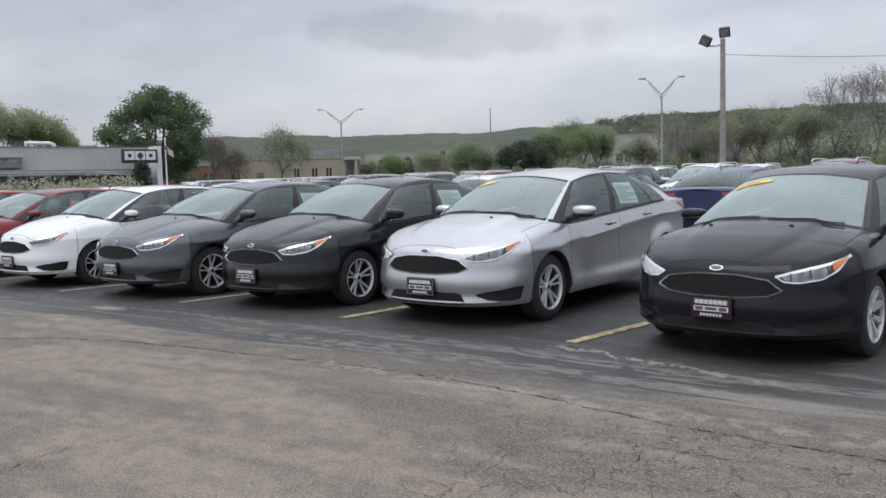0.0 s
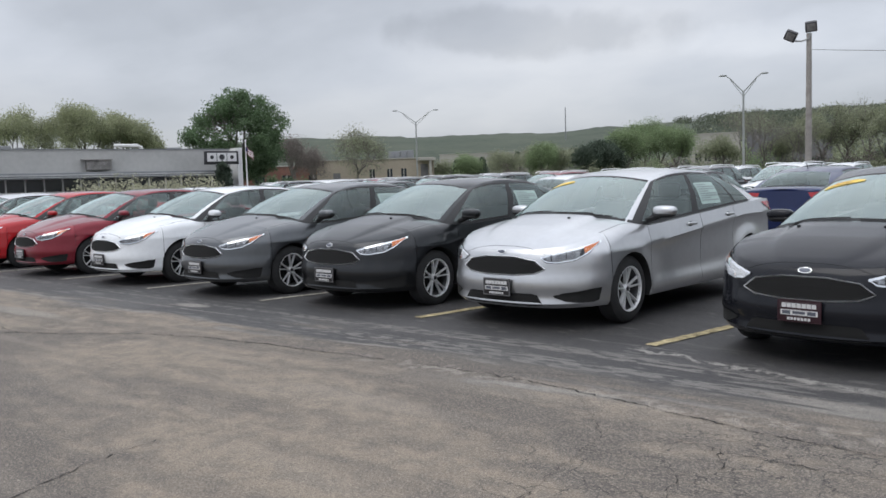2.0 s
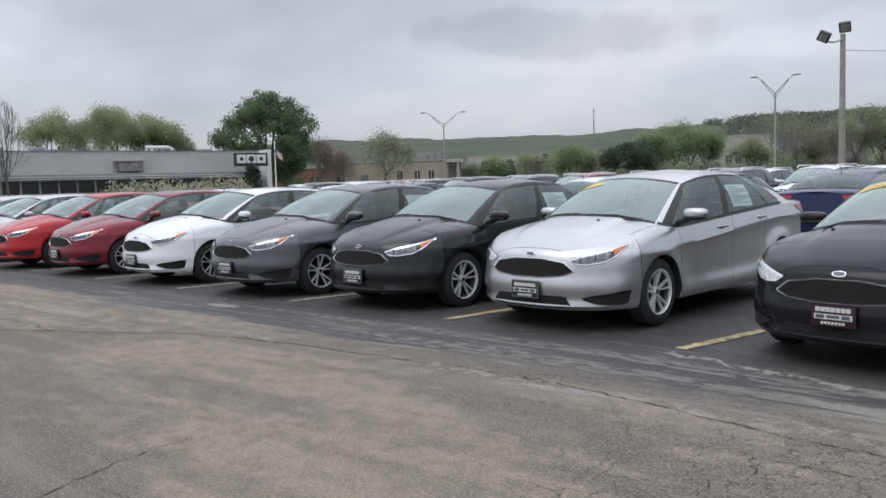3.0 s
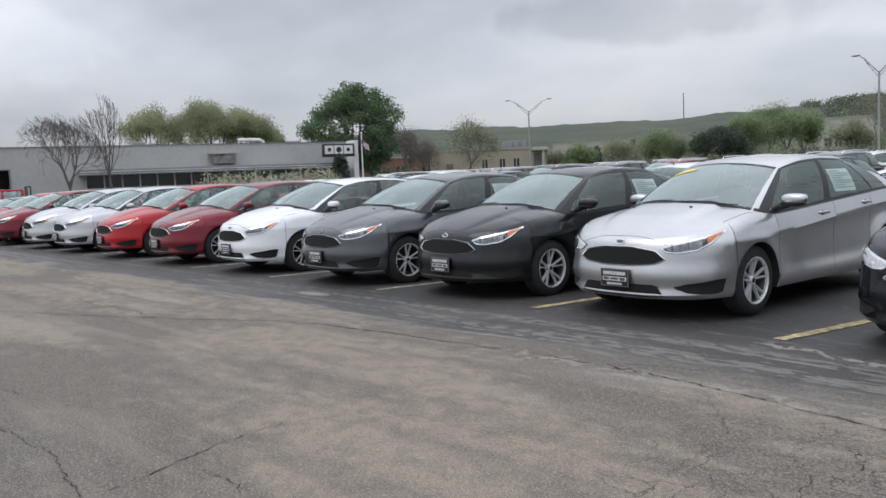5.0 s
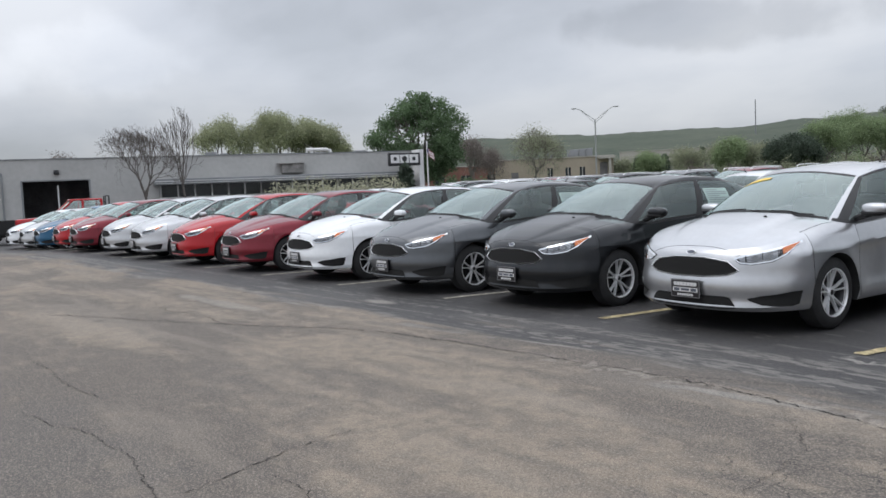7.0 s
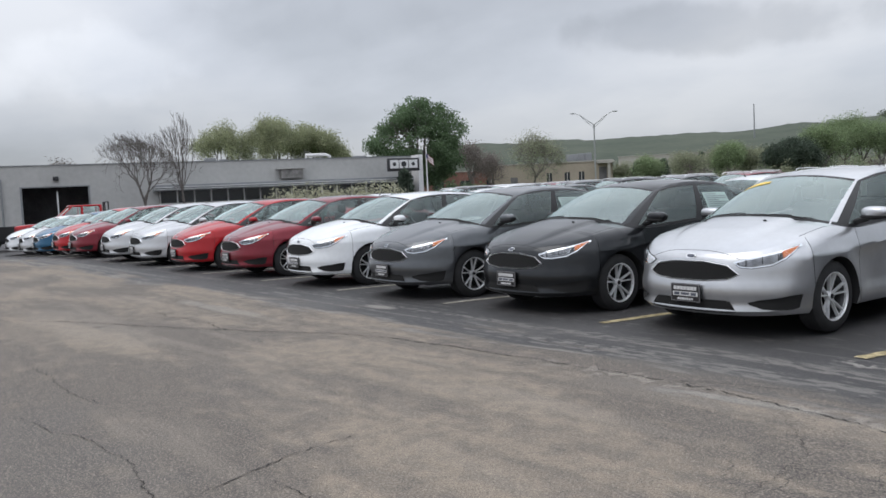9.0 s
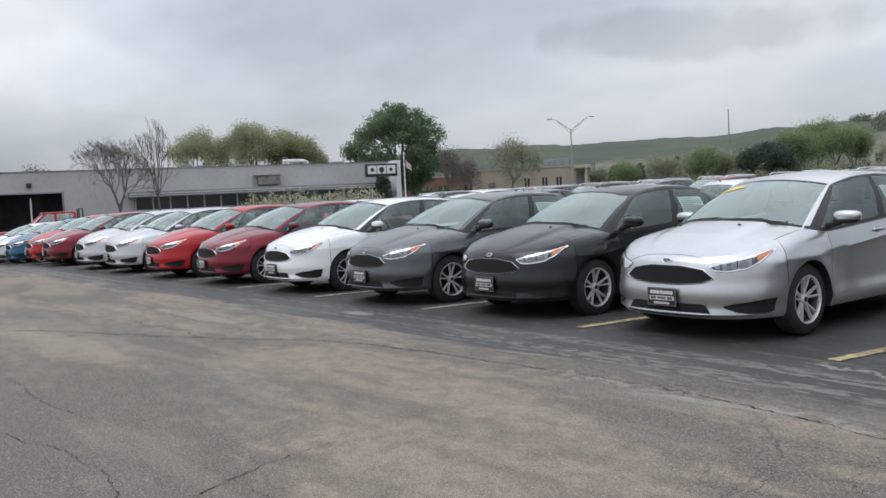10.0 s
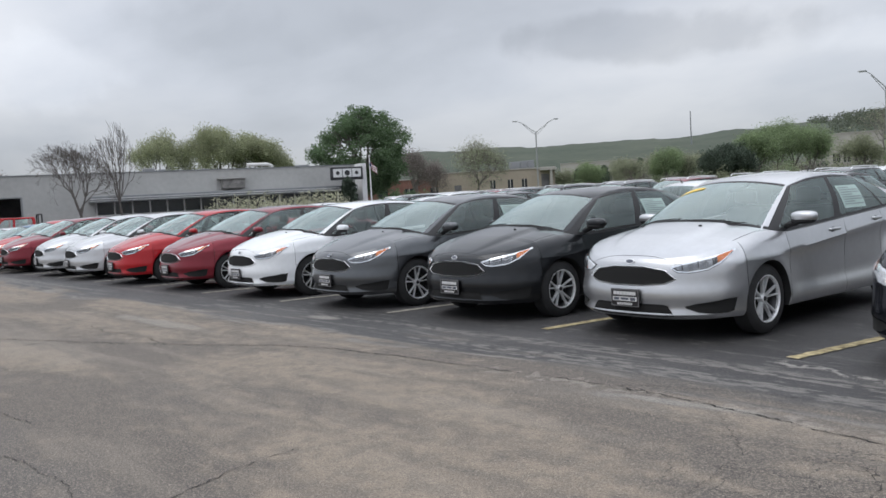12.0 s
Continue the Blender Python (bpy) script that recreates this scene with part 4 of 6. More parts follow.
# woods along the ridge and the far slopes
rng = np.random.default_rng(77)
cs = []
for k in range(700):
    az = rng.uniform(-12, 24.5)
    r = rng.uniform(380, 520)
    f = np.interp(r, [q[0] for q in rad_rows], [q[1] for q in rad_rows])
    g = (np.interp(az, *ridge) * 500 + 1.4) * f
    big = 5.0 if az < 23 else 2.0
    if az > 23 and r < 470:
        continue
    crest = r * (.066 + .004 * noise.noise((az * .9, r * .02, 0))) + 1.4
    for _ in range(6):
        q = at(az, r, g + rng.uniform(.1, .9) * big) + Vector(rng.normal(0, big * .3, 3))
        q.z = min(q.z, crest - rng.uniform(0, 1.5))
        cs.append(q)
lv, lf = leaves(rng, cs, (1.6, 1.6, .9), 14, .55)
# the woods' leaf colour is lightened to carry the haze of distance
solid("far_woods", (lv, lf), leaf("woods_leaf", (0.125, 0.145, 0.105), 0.25), "dark budding woods along the hill's ridge", "woods", "stuff", sharp=None)
cs = []
for k in range(420):
    az, r = rng.uniform(20, 62), rng.uniform(200, 250)
    for _ in range(4):
        cs.append(at(az, r, rng.uniform(.2, 4.2)) + Vector(rng.normal(0, 1.4, 3)))
for k in range(520):
    az, r = rng.uniform(-8, 22.5), rng.uniform(190, 250)
    tall = rng.uniform(4, 11.5)
    for _ in range(4):
        cs.append(at(az, r, rng.uniform(.2, 1) * tall) + Vector(rng.normal(0, 1.3, 3)))
lv, lf = leaves(rng, cs, (.9, .9, .8), 7, .5)
lv[:, 2] = np.maximum(lv[:, 2], .05)
solid("far_scrub", (lv, lf), LEAF["bud"], "budding scrub at the foot of the hill", "scrub", "stuff", sharp=None)


# ---------------------------------------------------------------- cars
SEDAN = dict(
    L=4.53, A=0.90, LF=0.82, NF=2.65, LR=0.55, NR=2.8, wheels=(0.885, 3.535), wr=0.318, arch=0.352, sill=0.215, chin=0.20,
    z1=([0, .05, .15, .4, .7, .95, 1.12, 1.3, 1.6, 2.4, 3.4, 4.0, 4.53], [.722, .740, .762, .82, .88, .912, .912, .895, .91, .965, 1.03, 1.06, 1.03]),
    zc=([0, .08, .095, .12, .16, .2, .3, .45, .7, .85, 1.12], [.70, .722, .738, .758, .784, .806, .853, .910, .976, 1.008, 1.03]),
    zd=([3.8, 4.0, 4.3, 4.53], [1.11, 1.115, 1.105, 1.06]),
    cowl=1.12, bow=0.27, deck=4.0, dbow=0.12,
    roof=dict(yf=1.86, yfc=1.70, yr=3.38, yrc=3.52, x=([0, .12, .35, .75, 1], [.545, .57, .585, .575, .53]), ze=([0, .05, .12, .2, .3, .5, .7, .85, 1], [1.322, 1.352, 1.380, 1.402, 1.417, 1.425, 1.412, 1.382, 1.328]),
              zc=([0, .12, .4, .75, 1], [1.388, 1.430, 1.464, 1.452, 1.375])),
    pill=(.014, .395, .442, .75, .768, .885), cuts=(1.26, 2.34, 3.13), suv=False)
SUV = dict(SEDAN)
SUV.update(
    L=4.52, LR=0.40, NR=3.4, wheels=(0.90, 3.59), wr=0.35, arch=0.40, sill=0.28, chin=0.26,
    z1=([0, .15, .4, .7, 1.0, 1.42, 2.4, 3.4, 4.0, 4.53], [.88, .91, .96, 1.0, 1.03, 1.06, 1.09, 1.13, 1.15, 1.14]),
    zc=([0, .06, .2, .45, .7, .85, 1.12], [.90, .91, .97, 1.04, 1.09, 1.12, 1.14]),
    zd=([3.8, 4.0, 4.3, 4.53], [1.17, 1.17, 1.17, 1.16]), deck=4.28, dbow=0.14,
    roof=dict(yf=1.88, yfc=1.72, yr=4.0, yrc=4.1, x=([0, .12, .35, .75, 1], [.55, .585, .60, .60, .57]), ze=([0, .12, .4, .75, 1], [1.51, 1.56, 1.60, 1.60, 1.56]),
              zc=([0, .12, .4, .75, 1], [1.57, 1.62, 1.665, 1.66, 1.61])),
    pill=(.03, .40, .435, .68, .72, .92), suv=True)


def itp(v, xy):
    return float(np.interp(v, xy[0], xy[1]))


def ell(y, a, length, n):
    """Half width of the rounded end at y along its length."""
    q = min(max(1 - y / length, 0), 1)
    return a * (1 - q ** n) ** (1 / n)


def crease_at(y, p):
    return 0.72 + (0.17 if p["suv"] else 0.0) + 0.085 * (min(max(y, 0.9), 3.4) - 1.25)


def side_inset(z, y, p):
    h = 0.17 if p["suv"] else 0.0
    crease = crease_at(y, p)
    if z > crease:
        return (z - crease) * 0.24
    k = min(max((y - 1.0) / 0.5, 0.15), 1.0)  # the crease fades out on the front wing
    return float(np.interp(z, [0.2 + h, 0.25 + h, 0.31 + h, 0.42 + h, crease - 0.12, crease - 0.03, crease], [.055, .014, 0.008, .032 * k, .030 * k, .017 * k, 0.0]))


def front_inset(z, p):
    k = 0.16 if p["suv"] else 0.0
    return float(np.interp(z - k, [.16, .20, .235, .27, .335, .365, .44, .485, .53, .62, .70, .78], [.12, .06, .010, .020, .030, .004, 0, .016, .028, .038, .055, .09]))


def rear_inset(z):
    return float(np.interp(z, [.2, .35, .6, .72, .9, 1.06, 1.2], [.10, .01, 0, .03, .045, .06, .08]))


class Shell:
    """One half (x > 0) of a car's outer skin, sorted into panels."""

    def __init__(self, p):
        self.p, self.panels = p, {}
        L, A = p["L"], p["A"]
        st = []
        for k in range(15):
            x = 0.58 * k / 14 * A / 0.905
            q = (1 - (x / A) ** p["NF"]) ** (1 / p["NF"])
            st.append((x, p["LF"] * (1 - q)))
        y_a = st[-1][1]
        ys = list(np.linspace(y_a, L - 0.28, 46)[1:])
        for wy in p["wheels"]:
            ys += [wy + p["arch"] * math.cos(a) for a in np.linspace(0.001, math.pi - 0.001, 21)] + [wy - p["arch"] - 0.006, wy + p["arch"] + 0.006]
        for c in p["cuts"] + (0.56,):
            ys = [y for y in ys if abs(y - c) > 0.012] + [c - 0.0025, c + 0.0025]
        ys = sorted(y for y in ys if y > y_a + 0.004)
        ys = [y for i, y in enumerate(ys) if i == 0 or y - ys[i - 1] > 0.002]
        for y in ys:
            st.append((min(ell(y, A, p["LF"], p["NF"]), ell(L - y, A, p["LR"], p["NR"])), y))
        x_e, y_e = st[-1]
        for k in range(1, 13):
            x = x_e * (1 - k / 12)
            q = (1 - (x / A) ** p["NR"]) ** (1 / p["NR"])
            st.append((x, L - p["LR"] * (1 - q)))
        self.st = st
        n = len(st)
        self.nrm = []
        for i in range(n):
            a, b = st[max(i - 1, 0)], st[min(i + 1, n - 1)]
            d = Vector((b[0] - a[0], b[1] - a[1]))
            v = Vector((d.y, -d.x)).normalized()
            if i == 0:
                v = Vector((0, -1))
            if i == n - 1:
                v = Vector((0, 1))
            self.nrm.append(v)
        self.R = 18
        self.band = [[self.side_point(i, v) for v in self.rows_at(i)] for i in range(n)]
        self.build()

    def rows_at(self, i):
        """Heights of the rows at one station, with one row on the crease."""
        y = self.st[i][1]
        z0, z1 = self.bottom(y), itp(y, self.p["z1"])
        vc = min(max((crease_at(y, self.p) - z0) / (z1 - z0), 0.06), 0.90)
        vd = vc * 0.94
        return [vd * k / 11 for k in range(12)] + [vc] + [vc + (1 - vc) * k / 6 for k in range(1, 7)]

    def bottom(self, y):
        p = self.p
        z = float(np.interp(y, [0, 0.35, 0.6, 3.9, 4.2, 4.53], [p["chin"], p["chin"] + .01, p["sill"], p["sill"], p["sill"] + .05, p["sill"] + .1]))
        for wy in p["wheels"]:
            if abs(y - wy) <= p["arch"]:
                z = max(z, p["wr"] + math.sqrt(max(p["arch"] ** 2 - (y - wy) ** 2, 0)))
        return z

    def side_point(self, i, v):
        p = self.p
        x, y = self.st[i]
        nr = self.nrm[i]
        z0, z1 = self.bottom(y), itp(y, p["z1"])
        z = z0 + (z1 - z0) * v
        wf, wr = max(-nr.y, 0) ** 1.3, max(nr.y, 0) ** 1.3
        ins = wf * front_inset(z, p) + wr * rear_inset(z) + (1 - wf - wr) * side_inset(z, y, p)
        flare = 0.0
        for wy in p["wheels"]:
            d = math.hypot(y - wy, z - p["wr"])
            flare += (0.016 if wy < 2 else 0.030) * math.exp(-((d - p["arch"]) / 0.10) ** 2) * (abs(nr.x))
        # the wing rolls over into the bonnet instead of meeting it at an edge
        ins += 0.050 * max(0.0, (v - 0.70) / 0.30) ** 2.2 * min(max((1.32 - y) / 0.3, 0.0), 1.0) * min(1.0, 0.35 + y * 2.5)
        return Vector((max(x - nr.x * (ins - flare), 0.0), y - nr.y * (ins - flare), z))

    def add(self, name, grid, keep=None):
        vs, fs = self.panels.setdefault(name, ([], []))
        base = len(vs)
        w = len(grid[0])
        for row in grid:
            vs.extend(row)
        for i in range(len(grid) - 1):
            for j in range(w - 1):
                if keep is None or keep(i, j):
                    a = base + i * w + j
                    fs.append((a, a + 1, a + w + 1, a + w))

    def build(self):
        p, st, R = self.p, self.st, self.R
        n = len(st)
        band = self.band

        def panel(i):
            y = (st[i][1] + st[i + 1][1]) / 2
            for c in p["cuts"] + (0.56,):
                if abs(y - c) < 0.0024:
                    return "gap"
            a, b, c = p["cuts"]
            return "front_bumper" if y < 0.56 else "fender" if y < a else "front_door" if y < b else "rear_door" if y < c else "rear_quarter" if y < p["L"] - 0.33 else "rear_bumper"
        i = 0
        while i < n - 1:
            k = i
            while k < n - 1 and panel(k) == panel(i):
                k += 1
            name = panel(i)
            g = band[i:k + 1]
            if name == "gap":
                g = [[q - Vector((0.007, 0, 0)) for q in r] for r in g]
            self.add(name, g)
            i = k
        # dark inner lip: wheel arch liners and the underside's edge
        self.add("liner", [[r[0] - Vector((0, 0, 0)), Vector((max(r[0].x - 0.30, 0), r[0].y, r[0].z + 0.003))] for r in band])
        # bonnet
        fr = [i for i in range(n) if st[i][1] <= p["cowl"] + 0.02]
        ss = [0, .12, .25, .38, .48, .53, .58, .66, .75, .84, .90, .936, .944, .972, 1.0]
        hood = []
        for i in fr:
            e = band[i][R]
            row = []
            for s in ss:
                t = (e.y / p["cowl"]) ** 2
                yc = e.y - p["bow"] * t * (1 - s * s)
                zc = itp(e.y - p["bow"] * t, p["zc"])
                z = e.z + (zc - e.z) * (1 - s ** 2.6) + (0.013 * (0.5 - 0.5 * math.tanh((s - .50 - .06 * t) / .022)) - 0.010 * math.exp(-((s - .60) / .06) ** 2)) * min(1, max(e.y - .08, 0) * 2.2)
                row.append(Vector((s * e.x, yc, z)))
            hood.append(row)
        self.cowl = hood[-1]
        self.ss = ss
        self.add("fender", hood, lambda i, j: ss[j] >= .943 and st[fr[i]][1] > 0.56)
        self.add("gap", [[q - Vector((0, 0, .006)) for q in r] for r in hood], lambda i, j: (abs(ss[j] - .936) < .001 and st[fr[i]][1] > 0.56))
        self.add("front_bumper", hood, lambda i, j: st[fr[i]][1] <= 0.025 or (ss[j] >= .943 and st[fr[i]][1] <= 0.56))
        self.add("bonnet", hood, lambda i, j: st[fr[i]][1] > 0.025 and (ss[j] < .93 or (ss[j] < .94 and st[fr[i]][1] <= 0.56)))
        # boot lid
        rr = [i for i in range(n) if st[i][1] >= p["deck"] - 0.03]
        s2 = [0, .15, .3, .45, .6, .7, .78, .86, .93, 1.0]
        deck = []
        for i in rr:
            e = band[i][R]
            t = max((p["L"] - e.y) / (p["L"] - p["deck"]), 0)
            deck.append([Vector((s * e.x, e.y + p["dbow"] * t * (1 - s * s), e.z + (itp(e.y, p["zd"]) - e.z) * (1 - s ** 2.6))) for s in s2])
        self.add("boot_lid", deck, lambda i, j: s2[j] < .86)
        self.add("rear_quarter", deck, lambda i, j: s2[j] >= .86)
        # greenhouse
        ro = p["roof"]

        def roof_pt(w, s):
            yf = ro["yfc"] + (ro["yf"] - ro["yfc"]) * s * s
            yr = ro["yrc"] + (ro["yr"] - ro["yrc"]) * s * s
            ze, zc = itp(w, ro["ze"]), itp(w, ro["zc"])
            return Vector((s * itp(w, ro["x"]), yf + (yr - yf) * w, ze + (zc - ze) * (1 - s ** 2.2)))
        ws = sorted(set([0, .03, .06, .12, .2, .3, .4, .5, .6, .7, .8, .9, .96, 1.0]))
        self.add("roof", [[roof_pt(w, s) for s in np.linspace(0, 1, 11)] for w in ws])
        cw = self.cowl

        def cowl_pt(s):
            x = s * 0.885
            xs = [q.x / cw[-1].x for q in cw]
            return Vector((np.interp(x, xs, [q.x for q in cw]), np.interp(x, xs, [q.y for q in cw]) + .012, np.interp(x, xs, [q.z for q in cw]) - .004))
        dk = deck[0]

        def deck_pt(s):
            x = s * 0.84
            xs = [q.x / dk[-1].x for q in dk]
            return Vector((np.interp(x, xs, [q.x for q in dk]), np.interp(x, xs, [q.y for q in dk]) + .02, np.interp(x, xs, [q.z for q in dk]) - .004))
        ca, cc = cowl_pt(1.0), deck_pt(1.0)
        top_side = [(q[0], q[1]) for q in ((st[i], band[i][R]) for i in range(n))]
        by = [b.y for _, b in top_side if 0.9 < b.y < 4.3]
        bx = [b.x for _, b in top_side if 0.9 < b.y < 4.3]

        def belt_pt(w):
            y = ca.y + (cc.y - ca.y) * w
            x = np.interp(y, by, bx) - 0.045
            k = min(1, w / .03), min(1, (1 - w) / .12)
            x = ca.x + (x - ca.x) * k[0]
            x = cc.x + (x - cc.x) * k[1]
            return Vector((x, y, itp(y, p["z1"]) + .004 + (ca.z - itp(ca.y, p["z1"])) * max(0, 1 - w / .03) + (cc.z - itp(cc.y, p["z1"])) * max(0, 1 - (1 - w) / .12)))
        vv = [0, .05, .2, .35, .5, .65, .8, .89, .945, 1.0]

        def edge_in(q):
            return 1 - q ** 4

        def column(b, t, out, amt):
            return [b + (t - b) * v + out * amt * math.sin(math.pi * v) for v in vv]
        qs = [0, .15, .3, .45, .6, .75, .86, .978, 1.0]
        bow_a, bow_c = Vector((.15, -.5, .7)) * .018, Vector((.1, .6, .6)) * .038
        ws_f = [column(cowl_pt(q), roof_pt(0, q), Vector((0.15 * q, -.5, .7)) * (.030 * edge_in(q) + .018), 1) for q in qs]
        self.add("windscreen", ws_f, lambda i, j: qs[i] < .96 and 0 < j < 8)
        self.add("cowl_trim", ws_f, lambda i, j: qs[i] < .96 and j == 0)
        self.add("header_trim", ws_f, lambda i, j: qs[i] < .96 and j == 8)
        self.add("roof", ws_f, lambda i, j: qs[i] >= .96)
        pl = p["pill"]
        sw = sorted(set(list(pl) + [0, .014, .05, .09, .14, .2, .27, .34, .38, .50, .56, .62, .68, .72, .82, .88, .98, 1.0]))
        sw = [w for i, w in enumerate(sw) if i == 0 or w - sw[i - 1] > .008]
        sd = [column(belt_pt(w), roof_pt(w, 1.0), Vector((1, 0, .3)) * .034 * min(1, w / .10, (1 - w) / .10) + bow_a * max(0, 1 - w / .12) + bow_c * max(0, (w - .80) / .20), 1) for w in sw]

        def seg(i):
            m = (sw[i] + sw[i + 1]) / 2
            return "A" if m < pl[0] else "B" if m < .05 else "front_window" if m < pl[1] else "B" if m < pl[2] else "rear_window" if m < pl[3] else "B" if m < pl[4] else "quarter_window" if m < pl[5] else "C"
        for nm in ("front_window", "rear_window", "quarter_window"):
            self.add(nm, sd, lambda i, j, nm=nm: seg(i) == nm and 0 < j < 7)
        self.add("window_trim", sd, lambda i, j: (seg(i) == "B" and j < 8) or (seg(i) not in "AC" and (j == 0 or j == 7)) or (seg(i) == "A" and j == 0))
        self.add("roof", sd, lambda i, j: (seg(i) in "AC" and not (seg(i) == "A" and j == 0)) or (j == 8))
        rw = [column(deck_pt(q), roof_pt(1, q), Vector((0.1 * q, .6, .6)) * (.012 * edge_in(q) + .038), 1) for q in qs]
        self.add("back_window", rw, lambda i, j: qs[i] < .86 and 0 < j < 8)
        self.add("back_window_seal", rw, lambda i, j: qs[i] < .86 and j == 0)
        self.add("roof", rw, lambda i, j: qs[i] < .86 and j == 8)
        self.add("roof", rw, lambda i, j: qs[i] >= .86)
        # shoulder between the belt and the side
        mid = [i for i in range(n) if p["cowl"] - 0.06 <= st[i][1] <= p["deck"] + 0.06]
        sh = []
        for i in mid:
            e = band[i][R]
            w = (e.y - ca.y) / (cc.y - ca.y)
            b = belt_pt(min(max(w, 0), 1))
            sh.append([e, Vector((b.x - .01, e.y, b.z - .002))])
        self.add("shoulder", sh)
        self.tidy()

    def tidy(self):
        for nm, (vs, fs) in list(self.panels.items()):
            used, out, keep = {}, [], []
            for f in fs:
                q = [Vector(vs[i]) for i in f]
                c = sum(q, Vector()) / len(q)
                nr = (q[2] - q[0]).cross(q[3] - q[1])
                if nr.length < 1e-9:
                    continue
                ref = c - Vector((0, min(max(c.y, 0.8), self.p["L"] - 0.6), 0.55))
                f2 = f if nr.dot(ref) > 0 else tuple(reversed(f))
                g = []
                for i in f2:
                    key = tuple(round(v, 5) for v in vs[i])
                    if key not in used:
                        used[key] = len(out)
                        out.append(vs[i])
                    if used[key] not in g:
                        g.append(used[key])
                if len(g) > 2:
                    keep.append(tuple(g))
            self.panels[nm] = (out, keep)

    def tree(self):
        vs, fs = [], []
        for nm in ("front_bumper", "fender", "bonnet", "front_door", "rear_door", "rear_quarter", "rear_bumper", "boot_lid", "roof", "windscreen", "rear_window", "back_window", "cowl_trim", "header_trim", "back_window_seal"):
            v, f = both(self.panels[nm])
            b = len(vs)
            vs += [Vector(q) for q in v]
            fs += [tuple(i + b for i in q) for q in f]
        return BVHTree.FromPolygons(vs, fs)


def draped(tree, pts, way, lift):
    """Drops points onto the skin along a direction and lifts them off it."""
    out = []
    d = Vector(way).normalized()
    for q in pts:
        o = Vector(q) - d * 3
        loc, nr, _, _ = tree.ray_cast(o, d)
        if loc is None:
            loc, nr, _, _ = tree.find_nearest(Vector(q))
        if nr.dot(d) > 0:
            nr = -nr
        out.append(loc + nr * lift)
    return out


def drape_grid(tree, top, bot, way, lift, place, nu=14, nv=4):
    """A sheet between two polylines, each a list of (a, z), draped on the skin. place(a, z) gives a point."""
    def at(line, t):
        k = t * (len(line) - 1)
        i = min(int(k), len(line) - 2)
        f = k - i
        return [line[i][c] + (line[i + 1][c] - line[i][c]) * f for c in (0, 1)]
    pts = []
    for i in range(nu + 1):
        a, b = at(top, i / nu), at(bot, i / nu)
        for j in range(nv + 1):
            f = j / nv
            pts.append(place(a[0] + (b[0] - a[0]) * f, a[1] + (b[1] - a[1]) * f))
    vs = draped(tree, pts, way, lift)
    fs = [(i * (nv + 1) + j, i * (nv + 1) + j + 1, (i + 1) * (nv + 1) + j + 1, (i + 1) * (nv + 1) + j) for i in range(nu) for j in range(nv)]
    return vs, fs


def drape_ring(tree, line, width, way, lift, place):
    """A raised strip along a closed outline of (a, z)."""
    n = len(line)
    c = np.mean(np.array(line), axis=0)
    outer, inner = [], []
    for i in range(n):
        a, b = np.array(line[i - 1]), np.array(line[(i + 1) % n])
        d = (b - a) / max(np.linalg.norm(b - a), 1e-6)
        nn = np.array([d[1], -d[0]])
        if nn @ (np.array(line[i]) - c) < 0:
            nn = -nn
        q = np.array(line[i])
        outer.append(place(*(q + nn * width * .5)))
        inner.append(place(*(q - nn * width * .5)))
    o, m, k = draped(tree, outer, way, 0.0), draped(tree, [(Vector(a) + Vector(b)) / 2 for a, b in zip(outer, inner)], way, lift), draped(tree, inner, way, 0.0)
    vs = o + m + k
    fs = []
    for i in range(n):
        j = (i + 1) % n
        fs += [(i, j, n + j, n + i), (n + i, n + j, 2 * n + j, 2 * n + i)]
    return vs, fs


def dense(line, k):
    out = []
    for a, b in zip(line, line[1:]):
        out += [tuple(np.array(a) + (np.array(b) - np.array(a)) * i / k) for i in range(k)]
    return out + [line[-1]]


